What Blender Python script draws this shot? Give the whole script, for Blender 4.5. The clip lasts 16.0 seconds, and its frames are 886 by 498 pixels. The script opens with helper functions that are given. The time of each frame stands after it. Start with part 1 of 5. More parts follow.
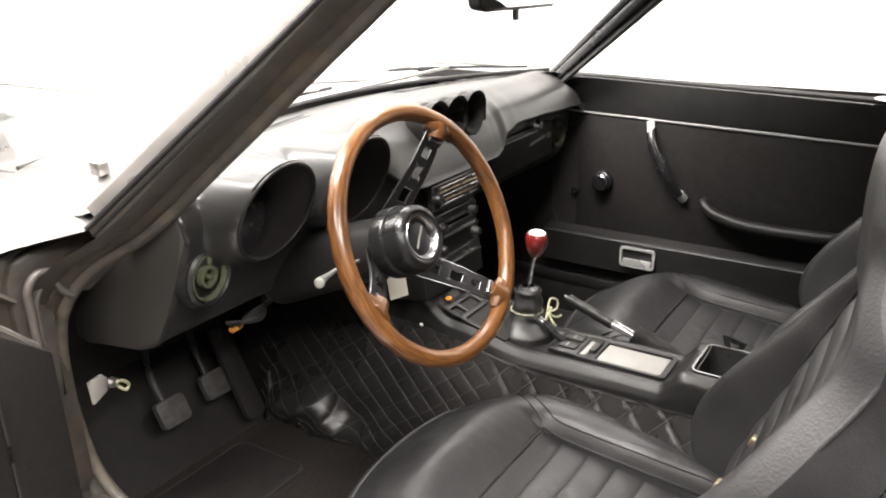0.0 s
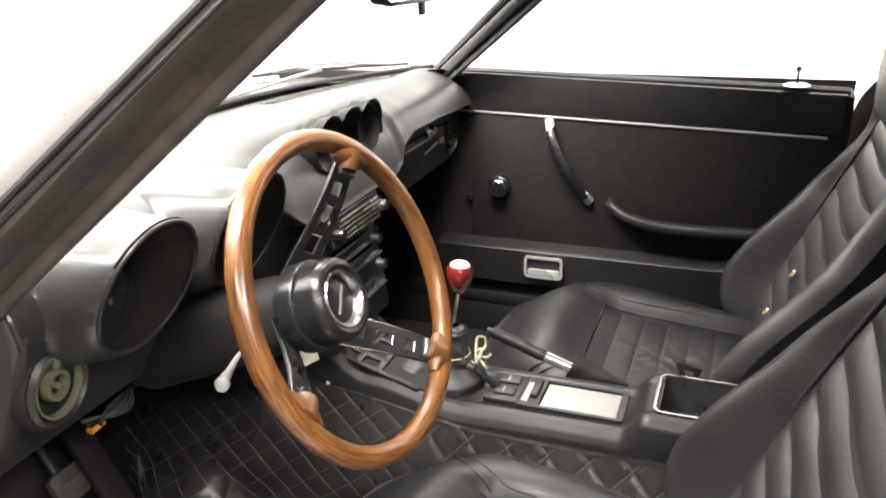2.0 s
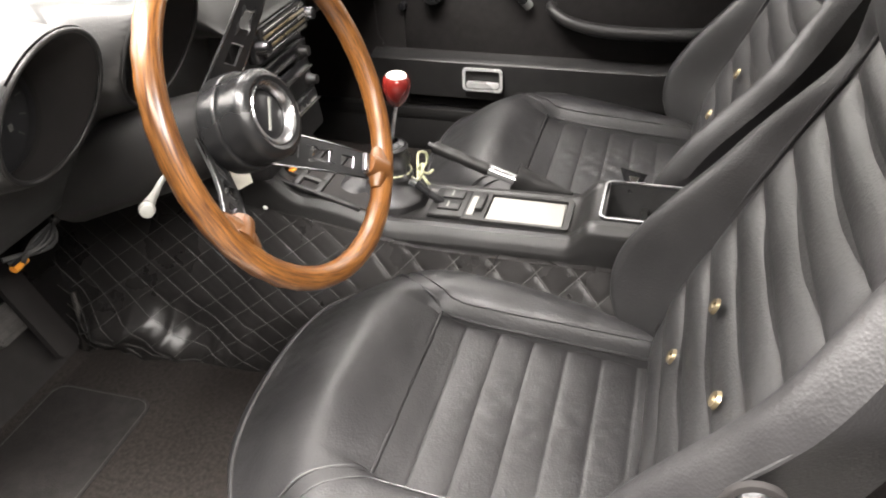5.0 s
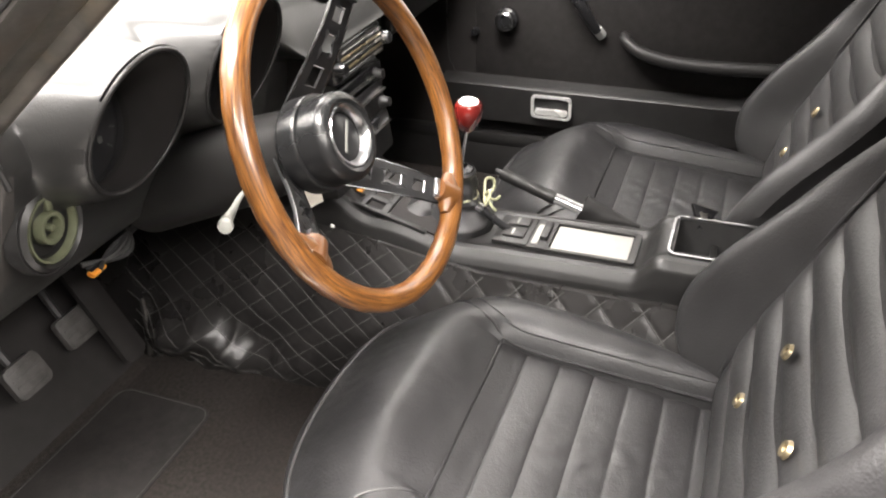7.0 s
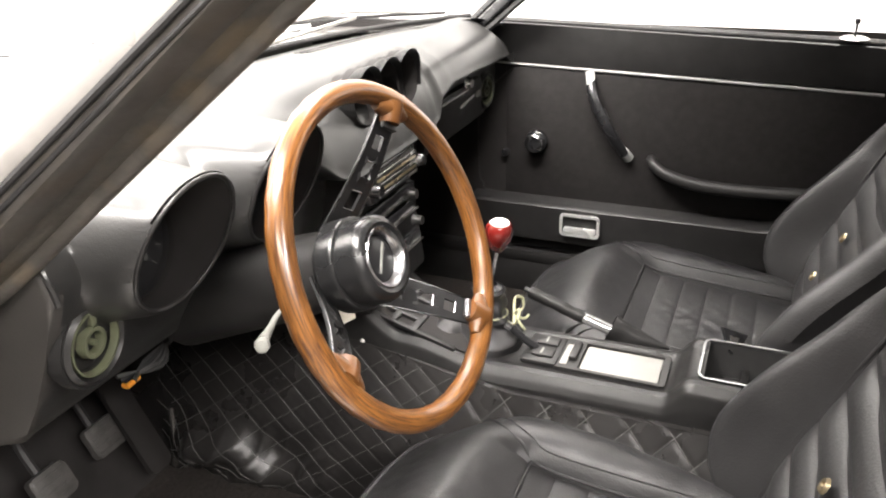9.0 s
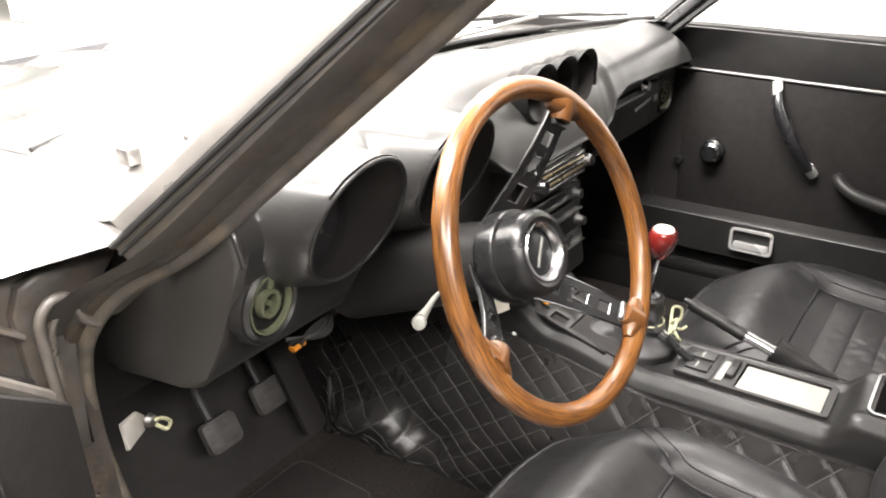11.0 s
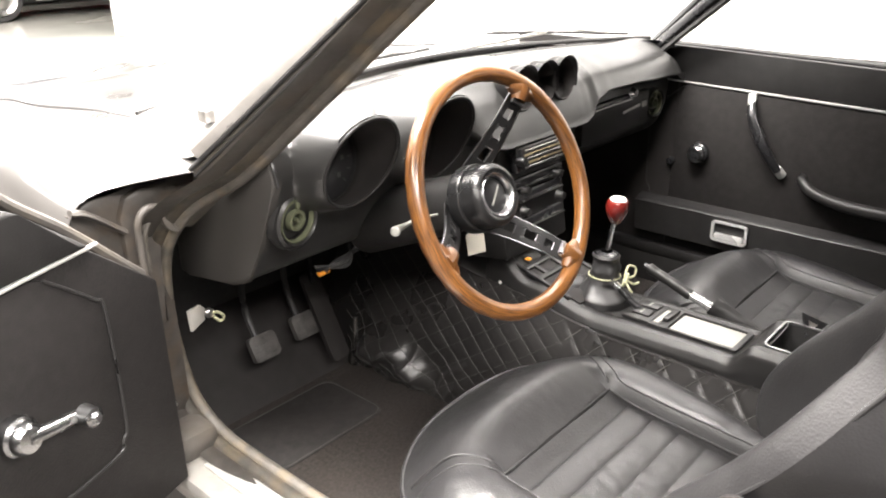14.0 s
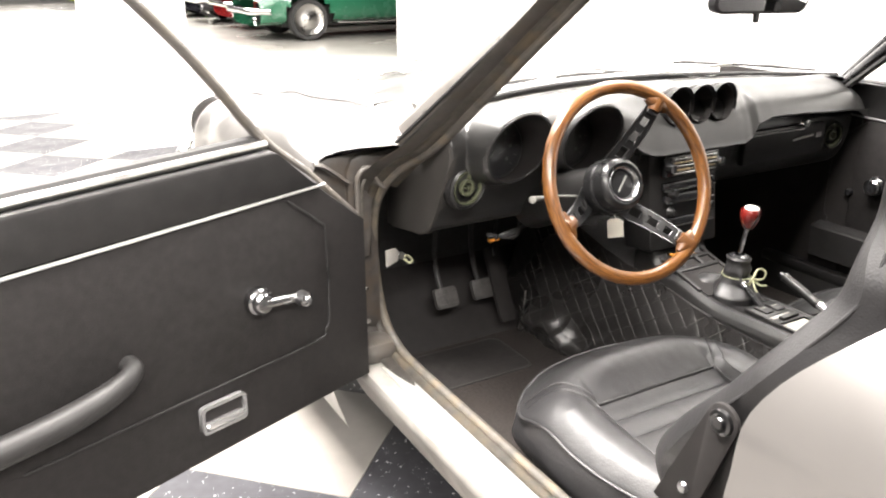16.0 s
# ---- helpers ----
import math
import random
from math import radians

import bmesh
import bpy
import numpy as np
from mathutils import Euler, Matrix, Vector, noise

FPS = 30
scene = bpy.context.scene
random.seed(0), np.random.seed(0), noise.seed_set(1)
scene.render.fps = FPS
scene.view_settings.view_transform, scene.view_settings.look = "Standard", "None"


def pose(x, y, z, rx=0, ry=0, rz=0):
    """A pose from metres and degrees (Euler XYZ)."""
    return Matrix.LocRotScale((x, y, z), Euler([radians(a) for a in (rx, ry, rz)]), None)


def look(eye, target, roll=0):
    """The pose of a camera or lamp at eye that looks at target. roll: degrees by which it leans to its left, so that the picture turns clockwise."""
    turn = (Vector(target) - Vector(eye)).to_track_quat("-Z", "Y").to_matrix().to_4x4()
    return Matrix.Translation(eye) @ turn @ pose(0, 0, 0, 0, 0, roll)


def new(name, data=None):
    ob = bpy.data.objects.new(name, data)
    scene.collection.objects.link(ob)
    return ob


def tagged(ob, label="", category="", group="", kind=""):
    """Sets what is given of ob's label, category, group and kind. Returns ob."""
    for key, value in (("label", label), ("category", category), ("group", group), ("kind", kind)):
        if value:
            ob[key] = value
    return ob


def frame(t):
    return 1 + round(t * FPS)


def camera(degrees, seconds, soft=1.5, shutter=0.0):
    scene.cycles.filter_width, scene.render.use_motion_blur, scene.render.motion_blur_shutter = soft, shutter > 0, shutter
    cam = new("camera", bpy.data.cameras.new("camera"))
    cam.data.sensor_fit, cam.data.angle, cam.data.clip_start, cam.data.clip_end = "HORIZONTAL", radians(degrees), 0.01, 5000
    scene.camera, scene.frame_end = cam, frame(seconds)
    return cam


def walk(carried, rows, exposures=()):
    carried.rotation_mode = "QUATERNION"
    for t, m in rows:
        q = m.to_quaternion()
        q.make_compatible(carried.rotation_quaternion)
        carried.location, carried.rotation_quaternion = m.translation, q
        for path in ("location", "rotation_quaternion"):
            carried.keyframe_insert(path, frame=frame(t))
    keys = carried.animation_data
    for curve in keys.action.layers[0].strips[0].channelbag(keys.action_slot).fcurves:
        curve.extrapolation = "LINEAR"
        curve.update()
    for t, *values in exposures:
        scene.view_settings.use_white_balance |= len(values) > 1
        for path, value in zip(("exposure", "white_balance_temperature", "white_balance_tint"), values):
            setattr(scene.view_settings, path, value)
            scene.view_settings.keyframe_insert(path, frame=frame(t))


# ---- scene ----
cam = camera(58.2, 16.0, soft=2.0, shutter=0.3)
EXPO = [(0, -0.32), (1.5, -0.1), (3.0, -0.07), (4.7, 0.2), (7.0, 0.2), (9.0, 0.12), (12.5, 0.23), (16.0, 0.2)]
PATH = [
    (0, (-1.2322, -0.0360, 1.1870), (0.3372, 0.9942, 0.4952), -1.30),
    (0.5, (-1.1841, 0.0317, 1.1834), (0.4149, 0.9930, 0.4623), -1.42),
    (1, (-1.1400, 0.0902, 1.1811), (0.5025, 0.9741, 0.4595), -1.54),
    (1.5, (-1.0942, 0.1440, 1.1827), (0.5944, 0.9343, 0.4566), -1.70),
    (2, (-1.0613, 0.1780, 1.1841), (0.6703, 0.8593, 0.4516), -1.89),
    (2.5, (-1.0429, 0.1923, 1.1827), (0.7275, 0.7830, 0.4653), -1.89),
    (3, (-1.0377, 0.1918, 1.1809), (0.7581, 0.7034, 0.4637), -1.89),
    (3.5, (-1.0381, 0.1914, 1.1749), (0.7292, 0.6866, 0.3791), -1.93),
    (4, (-1.0329, 0.1926, 1.1648), (0.6727, 0.6714, 0.2367), -2.08),
    (4.5, (-1.0302, 0.1930, 1.1530), (0.6066, 0.6574, 0.1005), -2.15),
    (4.7, (-1.0280, 0.1934, 1.1483), (0.5757, 0.6516, 0.0444), -2.25),
    (6.8, (-1.0269, 0.2123, 1.1524), (0.5190, 0.8206, 0.0401), -2.02),
    (7, (-1.0289, 0.2104, 1.1547), (0.5388, 0.8306, 0.0790), -2.11),
    (7.5, (-1.0303, 0.2097, 1.1633), (0.5819, 0.8498, 0.1687), -1.98),
    (8, (-1.0336, 0.2099, 1.1686), (0.6199, 0.8705, 0.2580), -1.90),
    (8.5, (-1.0358, 0.2086, 1.1744), (0.6335, 0.8944, 0.3131), -1.89),
    (9, (-1.0372, 0.2127, 1.1755), (0.6292, 0.9345, 0.3393), -1.77),
    (9.5, (-1.0412, 0.2192, 1.1763), (0.5951, 1.0387, 0.3694), -1.75),
    (10, (-1.0451, 0.2279, 1.1770), (0.5298, 1.1543, 0.3628), -1.49),
    (12.3, (-1.1119, 0.1446, 1.1745), (0.2859, 1.3082, 0.3431), -1.24),
    (12.5, (-1.1287, 0.1365, 1.1726), (0.2624, 1.3053, 0.3370), -0.84),
    (13, (-1.1740, 0.0734, 1.1798), (0.2138, 1.2602, 0.3651), -0.82),
    (13.5, (-1.2157, -0.0091, 1.1835), (0.1979, 1.1645, 0.3914), -0.80),
    (14, (-1.2465, -0.1043, 1.1874), (0.1390, 1.1212, 0.4249), -0.82),
    (14.5, (-1.2702, -0.1979, 1.1885), (-0.0028, 1.1548, 0.4385), -0.61),
    (15, (-1.2916, -0.2877, 1.1931), (-0.1409, 1.1767, 0.4633), -0.36),
    (15.5, (-1.3123, -0.3802, 1.1980), (-0.2566, 1.1699, 0.5020), -0.27),
    (16, (-1.3484, -0.4984, 1.2046), (-0.4206, 1.1348, 0.5181), -0.13),
]
walk(cam, [(t, look(eye, target, roll)) for t, eye, target, roll in PATH], EXPO)

# ---------------------------------------------------------------- light
world = bpy.data.worlds.new("hall_air")
world.use_nodes = True
world.node_tree.nodes["Background"].inputs[0].default_value = (1.0, 0.98, 0.95, 1)
world.node_tree.nodes["Background"].inputs[1].default_value = 0.3
scene.world = world


def ceiling_lamp(x, y, sx, sy, power, z=4.3):
    d = bpy.data.lights.new("tube_light", "AREA")
    d.shape, d.size, d.size_y, d.energy, d.color = "RECTANGLE", sx, sy, power, (1.0, 0.945, 0.895)
    ob = new("tube_light", d)
    ob.location = (x, y, z)
    return ob


for lx, ly, lz, sx, sy, p in ((-1.6, 1.1, 4.4, 1.2, 4.0, 1500), (-4.4, -1.0, 4.2, 1.2, 4.0, 480), (2.3, 2.4, 4.4, 1.2, 6.0, 700), (-1.6, -4.0, 4.3, 5.0, 1.2, 1350), (0.0, 6.0, 4.3, 6.0, 1.2, 1000),
                              (-3.0, 12.0, 4.3, 8.0, 5.0, 1100), (3.0, 19.0, 4.3, 8.0, 6.0, 2600)):
    ceiling_lamp(lx, ly, sx, sy, p, lz)


# ---------------------------------------------------------------- materials
def material(name, color, rough=0.5, metal=0.0, vary=0.15, scale=40.0, bump=0.0, bump_scale=300.0, spec=0.5, coat=0.0,
             stain=0.0, stain_scale=6.0, stain_color=None, rough_vary=0.08, crease=0.0, crease_scale=40.0):
    m = bpy.data.materials.new(name)
    m.use_nodes = True
    nt = m.node_tree
    b = nt.nodes["Principled BSDF"]
    L = nt.links.new
    b.inputs["Roughness"].default_value, b.inputs["Metallic"].default_value = rough, metal
    b.inputs["Specular IOR Level"].default_value = spec
    b.inputs["Coat Weight"].default_value = coat
    tc = nt.nodes.new("ShaderNodeTexCoord")
    n1 = nt.nodes.new("ShaderNodeTexNoise")
    n1.inputs["Scale"].default_value, n1.inputs["Detail"].default_value = scale, 5
    L(tc.outputs["Object"], n1.inputs["Vector"])
    ramp = nt.nodes.new("ShaderNodeValToRGB")
    c = Vector(color)
    ramp.color_ramp.elements[0].position, ramp.color_ramp.elements[1].position = 0.3, 0.7
    ramp.color_ramp.elements[0].color = (*(c * (1 - vary)), 1)
    ramp.color_ramp.elements[1].color = (*[min(1, v) for v in c * (1 + vary)], 1)
    L(n1.outputs["Fac"], ramp.inputs["Fac"])
    col = ramp.outputs["Color"]
    n2 = nt.nodes.new("ShaderNodeTexNoise")
    n2.inputs["Scale"].default_value, n2.inputs["Detail"].default_value = stain_scale, 6
    L(tc.outputs["Object"], n2.inputs["Vector"])
    if stain:
        sr = nt.nodes.new("ShaderNodeValToRGB")
        sr.color_ramp.elements[0].position, sr.color_ramp.elements[1].position = 0.48, 0.68
        sr.color_ramp.elements[0].color, sr.color_ramp.elements[1].color = (0, 0, 0, 1), (stain, stain, stain, 1)
        L(n2.outputs["Fac"], sr.inputs["Fac"])
        mix = nt.nodes.new("ShaderNodeMix")
        mix.data_type = "RGBA"
        L(sr.outputs["Color"], mix.inputs["Factor"])
        L(col, mix.inputs["A"])
        mix.inputs["B"].default_value = (*(stain_color or tuple(c * 0.5)), 1)
        col = mix.outputs["Result"]
    L(col, b.inputs["Base Color"])
    mr = nt.nodes.new("ShaderNodeMapRange")
    mr.inputs["From Min"].default_value, mr.inputs["From Max"].default_value = 0.3, 0.7
    mr.inputs["To Min"].default_value, mr.inputs["To Max"].default_value = max(0.02, rough - rough_vary), min(1, rough + rough_vary)
    L(n2.outputs["Fac"], mr.inputs["Value"])
    L(mr.outputs["Result"], b.inputs["Roughness"])
    if bump:
        n3 = nt.nodes.new("ShaderNodeTexVoronoi")
        n3.inputs["Scale"].default_value = bump_scale
        n4 = nt.nodes.new("ShaderNodeTexNoise")
        n4.inputs["Scale"].default_value, n4.inputs["Detail"].default_value = bump_scale * 0.35, 4
        L(tc.outputs["Object"], n3.inputs["Vector"])
        L(tc.outputs["Object"], n4.inputs["Vector"])
        add = nt.nodes.new("ShaderNodeMath")
        L(n3.outputs["Distance"], add.inputs[0])
        L(n4.outputs["Fac"], add.inputs[1])
        bp = nt.nodes.new("ShaderNodeBump")
        bp.inputs["Strength"].default_value, bp.inputs["Distance"].default_value = bump, 0.001
        L(add.outputs[0], bp.inputs["Height"])
        if crease:
            n5 = nt.nodes.new("ShaderNodeTexNoise")
            n5.inputs["Scale"].default_value, n5.inputs["Detail"].default_value, n5.inputs["Distortion"].default_value = crease_scale, 3, 1.2
            L(tc.outputs["Object"], n5.inputs["Vector"])
            bp2 = nt.nodes.new("ShaderNodeBump")
            bp2.inputs["Strength"].default_value, bp2.inputs["Distance"].default_value = crease, 0.0015
            L(n5.outputs["Fac"], bp2.inputs["Height"])
            L(bp2.outputs["Normal"], bp.inputs["Normal"])
        L(bp.outputs["Normal"], b.inputs["Normal"])
    return m


def wood_material():
    m = material("varnished_wood", (0.36, 0.13, 0.03), 0.36, vary=0.2, coat=0.4)
    nt = m.node_tree
    b = nt.nodes["Principled BSDF"]
    tc = nt.nodes.new("ShaderNodeTexCoord")
    mp = nt.nodes.new("ShaderNodeMapping")
    mp.inputs["Scale"].default_value = (6, 7, 60)
    w = nt.nodes.new("ShaderNodeTexNoise")
    w.inputs["Scale"].default_value, w.inputs["Detail"].default_value, w.inputs["Distortion"].default_value = 6, 8, 0.6
    nt.links.new(tc.outputs["UV"], mp.inputs["Vector"])
    nt.links.new(mp.outputs["Vector"], w.inputs["Vector"])
    r = nt.nodes.new("ShaderNodeValToRGB")
    r.color_ramp.elements[0].position, r.color_ramp.elements[1].position = 0.36, 0.64
    r.color_ramp.elements[0].color, r.color_ramp.elements[1].color = (0.052, 0.018, 0.005, 1), (0.190, 0.077, 0.0165, 1)
    nt.links.new(w.outputs["Fac"], r.inputs["Fac"])
    nt.links.new(r.outputs["Color"], b.inputs["Base Color"])
    b.inputs["Coat Roughness"].default_value = 0.16
    return m


def glass_material(name, tint=(1, 1, 1), gloss=0.06):
    m = bpy.data.materials.new(name)
    m.use_nodes = True
    nt = m.node_tree
    nt.nodes.remove(nt.nodes["Principled BSDF"])
    t, g, mix = (nt.nodes.new(k) for k in ("ShaderNodeBsdfTransparent", "ShaderNodeBsdfGlossy", "ShaderNodeMixShader"))
    t.inputs[0].default_value = (*tint, 1)
    g.inputs["Roughness"].default_value = 0.02
    mix.inputs[0].default_value = gloss
    nt.links.new(t.outputs[0], mix.inputs[1])
    nt.links.new(g.outputs[0], mix.inputs[2])
    nt.links.new(mix.outputs[0], nt.nodes["Material Output"].inputs[0])
    return m


LEATHER = material("black_leather", (0.0165, 0.0160, 0.0167), 0.46, spec=0.55, vary=0.2, scale=25, bump=0.24, bump_scale=340, stain=0.5, stain_scale=9, stain_color=(0.028, 0.0272, 0.0275), crease=0.2, crease_scale=90)
VINYL = material("black_vinyl", (0.018, 0.0174, 0.0174), 0.42, spec=0.32, vary=0.2, scale=30, bump=0.2, bump_scale=600)
DASHVINYL = material("dash_vinyl", (0.0185, 0.0183, 0.0178), 0.38, spec=0.6, vary=0.15, scale=18, bump=0.14, bump_scale=700, crease=0.05, crease_scale=14)
ENDPANEL = material("matt_dash_end", (0.036, 0.0335, 0.031), 0.48, vary=0.2, scale=20, bump=0.2, bump_scale=600, stain=0.4, stain_scale=10, stain_color=(0.026, 0.023, 0.021))
PANEL = material("door_panel_vinyl", (0.0172, 0.0160, 0.0158), 0.52, spec=0.14, vary=0.15, scale=60, bump=0.35, bump_scale=500)
PLASTIC = material("black_plastic", (0.0135, 0.0131, 0.0130), 0.36, spec=0.34, vary=0.15, scale=50, bump=0.12, bump_scale=900)
SATIN = material("satin_black_metal", (0.012, 0.012, 0.013), 0.27, vary=0.1, scale=40)
RUBBER = material("black_rubber", (0.022, 0.0215, 0.0215), 0.65, vary=0.25, scale=60, bump=0.2, bump_scale=300)
CARPET = material("worn_black_carpet", (0.027, 0.0230, 0.0212), 0.95, spec=0.2, vary=0.4, scale=160, bump=0.8, bump_scale=900, stain=0.4, stain_scale=8, stain_color=(0.030, 0.024, 0.021))
MATRUB = material("heel_mat_rubber", (0.022, 0.020, 0.0195), 0.75, spec=0.25, vary=0.25, scale=50, bump=0.3, bump_scale=500)
CHROME = material("chrome", (0.75, 0.75, 0.76), 0.12, 1.0, vary=0.05)
STEEL = material("brushed_steel", (0.55, 0.54, 0.52), 0.3, 1.0, vary=0.15, scale=80)
ALU = material("brushed_aluminium", (0.62, 0.61, 0.585), 0.38, 0.7, vary=0.08, scale=120)
# Chrome with a darkened base colour, to hold down mirrored white.
SHADECHROME = material("darkened_chrome", (0.32, 0.32, 0.325), 0.28, 1.0, vary=0.15)
WOOD = wood_material()
KNOB = material("red_lacquer_wood", (0.11, 0.009, 0.007), 0.12, vary=0.3, scale=30, coat=1.0)
WHITEP = material("white_plastic", (0.75, 0.75, 0.72), 0.4, vary=0.04)
BRASS = material("dull_brass", (0.34, 0.28, 0.18), 0.35, 0.9, vary=0.2)
PALE = material("aged_pale_plastic", (0.2, 0.2, 0.185), 0.4, vary=0.08)
SILVER = material("silver_paint", (0.128, 0.122, 0.117), 0.34, 0.4, vary=0.03, scale=12, coat=0.7)
SEAL = material("aged_weatherstrip", (0.058, 0.052, 0.044), 0.6, vary=0.35, scale=45, bump=0.4, bump_scale=160, stain=0.8, stain_scale=22, stain_color=(0.105, 0.083, 0.055))
JAMB = material("dirty_jamb_paint", (0.052, 0.047, 0.042), 0.5, vary=0.3, scale=30, bump=0.2, bump_scale=120, stain=0.8, stain_scale=25, stain_color=(0.06, 0.05, 0.04))
GREENISH = material("vent_plastic", (0.075, 0.080, 0.050), 0.4, vary=0.15, scale=60)
ORANGE = material("orange_tape", (0.7, 0.27, 0.03), 0.5, vary=0.1)
PAPER = material("paper_tag", (0.72, 0.69, 0.6), 0.75, vary=0.06, scale=20)
ROPE = material("olive_cord", (0.3, 0.3, 0.19), 0.8, vary=0.35, scale=200)
RUST = material("rusty_steel", (0.16, 0.07, 0.03), 0.7, vary=0.5, scale=60, stain=0.6, stain_color=(0.05, 0.03, 0.02))
GLASS = glass_material("clear_glass")
DIAL = material("dial_black", (0.012, 0.012, 0.013), 0.35, vary=0.1)
DIALGLASS = glass_material("dial_glass", (0.85, 0.85, 0.85), 0.08)
DIMMARK = material("dim_dial_marking", (0.07, 0.07, 0.065), 0.6, vary=0.1)
MARK = material("faded_marking", (0.20, 0.205, 0.19), 0.6, vary=0.1)
CREAM = material("ivory_plate", (0.222, 0.215, 0.202), 0.5, vary=0.05)
MIRROR = material("mirror", (0.9, 0.9, 0.9), 0.02, 1.0, vary=0.0, rough_vary=0.0)
GREYW = material("grey_wall_paint", (0.22, 0.22, 0.22), 0.7, vary=0.03, scale=3)
# Chrome made less metallic: its bright reflection lies in the base colour.
BRIGHT = material("lightened_chrome", (0.55, 0.55, 0.54), 0.22, 0.45, vary=0.05)
DULLTHREAD = material("dull_thread", (0.045, 0.044, 0.042), 0.6, vary=0.2, scale=300)
THREAD = material("grey_thread", (0.072, 0.070, 0.067), 0.5, vary=0.2, scale=300)
SILLP = material("dull_silver_paint", (0.27, 0.258, 0.24), 0.42, 0.2, vary=0.12, scale=20, stain=0.5, stain_scale=14, stain_color=(0.15, 0.14, 0.125))
WELL = material("matt_black", (0.018, 0.0165, 0.0162), 0.7, vary=0.1, spec=0.2)
WALLW = material("white_wall_paint", (0.86, 0.86, 0.85), 0.7, vary=0.02, scale=3)
CEILW = material("grey_ceiling_paint", (0.25, 0.25, 0.25), 0.8, vary=0.03, scale=3)
EPOXY = material("polished_concrete", (0.36, 0.35, 0.325), 0.24, vary=0.08, scale=1.2, stain=0.5, stain_scale=0.5, stain_color=(0.4, 0.38, 0.33))
TILE_W = material("white_floor_tile", (0.205, 0.192, 0.178), 0.6, spec=0.2, vary=0.05, scale=18, bump=0.1, bump_scale=60, stain=0.4, stain_scale=7, stain_color=(0.235, 0.222, 0.205))
TILE_B = material("black_speckled_tile", (0.035, 0.035, 0.04), 0.55, spec=0.2, vary=0.2, scale=25)


def speckle(m, color, scale, cut):
    nt = m.node_tree
    b = nt.nodes["Principled BSDF"]
    old = b.inputs["Base Color"].links[0].from_socket
    tc = nt.nodes.new("ShaderNodeTexCoord")
    v = nt.nodes.new("ShaderNodeTexNoise")
    v.inputs["Scale"].default_value, v.inputs["Detail"].default_value = scale, 2
    nt.links.new(tc.outputs["Object"], v.inputs["Vector"])
    r = nt.nodes.new("ShaderNodeValToRGB")
    r.color_ramp.elements[0].position, r.color_ramp.elements[1].position = cut, cut + 0.03
    nt.links.new(v.outputs["Fac"], r.inputs["Fac"])
    mix = nt.nodes.new("ShaderNodeMix")
    mix.data_type = "RGBA"
    nt.links.new(r.outputs["Color"], mix.inputs["Factor"])
    nt.links.new(old, mix.inputs["A"])
    mix.inputs["B"].default_value = (*color, 1)
    nt.links.new(mix.outputs["Result"], b.inputs["Base Color"])


speckle(TILE_B, (0.55, 0.55, 0.55), 95, 0.68)

# ---------------------------------------------------------------- building helpers
ORIGIN = {}


def thing(name, loc, label, category, group="", kind=""):
    ob = new(name)
    ob.empty_display_size = 0.05
    ob.location = loc
    ORIGIN[ob] = Vector(loc)
    return tagged(ob, label, category, group, kind)


def part(name, bm, mat, parent=None, label="", smooth=True, flip=True):
    """Links a bmesh, given in world coordinates, as one mesh under a thing or a part."""
    if flip:
        bmesh.ops.recalc_face_normals(bm, faces=bm.faces)
    o = ORIGIN.get(parent, Vector())
    if o.length:
        bmesh.ops.translate(bm, vec=-o, verts=bm.verts)
    me = bpy.data.meshes.new(name)
    bm.to_mesh(me)
    bm.free()
    for p in me.polygons:
        p.use_smooth = smooth
    me.materials.append(mat)
    ob = new(name, me)
    if parent is not None:
        ob.parent = parent
    ORIGIN[ob] = o
    if smooth:
        me.set_sharp_from_angle(angle=radians(38))
    if label:
        ob["label"] = label
    return ob


def structure(name, bm, mat, label="", category="", smooth=False):
    return tagged(part(name, bm, mat, None, smooth=smooth), label, category, kind="structure")


def box(c, s, bevel=0.0, seg=2, m=None, bm=None):
    bm = bm or bmesh.new()
    r = bmesh.ops.create_cube(bm, size=1)
    mat = Matrix.Translation(c) @ (m or Matrix()) @ Matrix.Diagonal((*s, 1))
    bmesh.ops.transform(bm, matrix=mat, verts=r["verts"])
    if bevel:
        es = {e for v in r["verts"] for e in v.link_edges}
        bmesh.ops.bevel(bm, geom=list(es), offset=bevel, segments=seg, affect="EDGES", profile=0.5)
    return bm


def grid(fn, nu, nv, loop_u=False, loop_v=False, bm=None, uv=False):
    """A surface through fn(u, v), u and v from 0 to 1."""
    bm = bm or bmesh.new()
    cu, cv = (nu if loop_u else nu + 1), (nv if loop_v else nv + 1)
    vs = [[bm.verts.new(fn(i / nu, j / nv)) for j in range(cv)] for i in range(cu)]
    lay = bm.loops.layers.uv.verify() if uv else None
    for i in range(nu):
        for j in range(nv):
            f = bm.faces.new((vs[i][j], vs[(i + 1) % cu][j], vs[(i + 1) % cu][(j + 1) % cv], vs[i][(j + 1) % cv]))
            if uv:
                for lp, (a, b) in zip(f.loops, ((i, j), (i + 1, j), (i + 1, j + 1), (i, j + 1))):
                    lp[lay].uv = (a / nu, b / nv)
    return bm


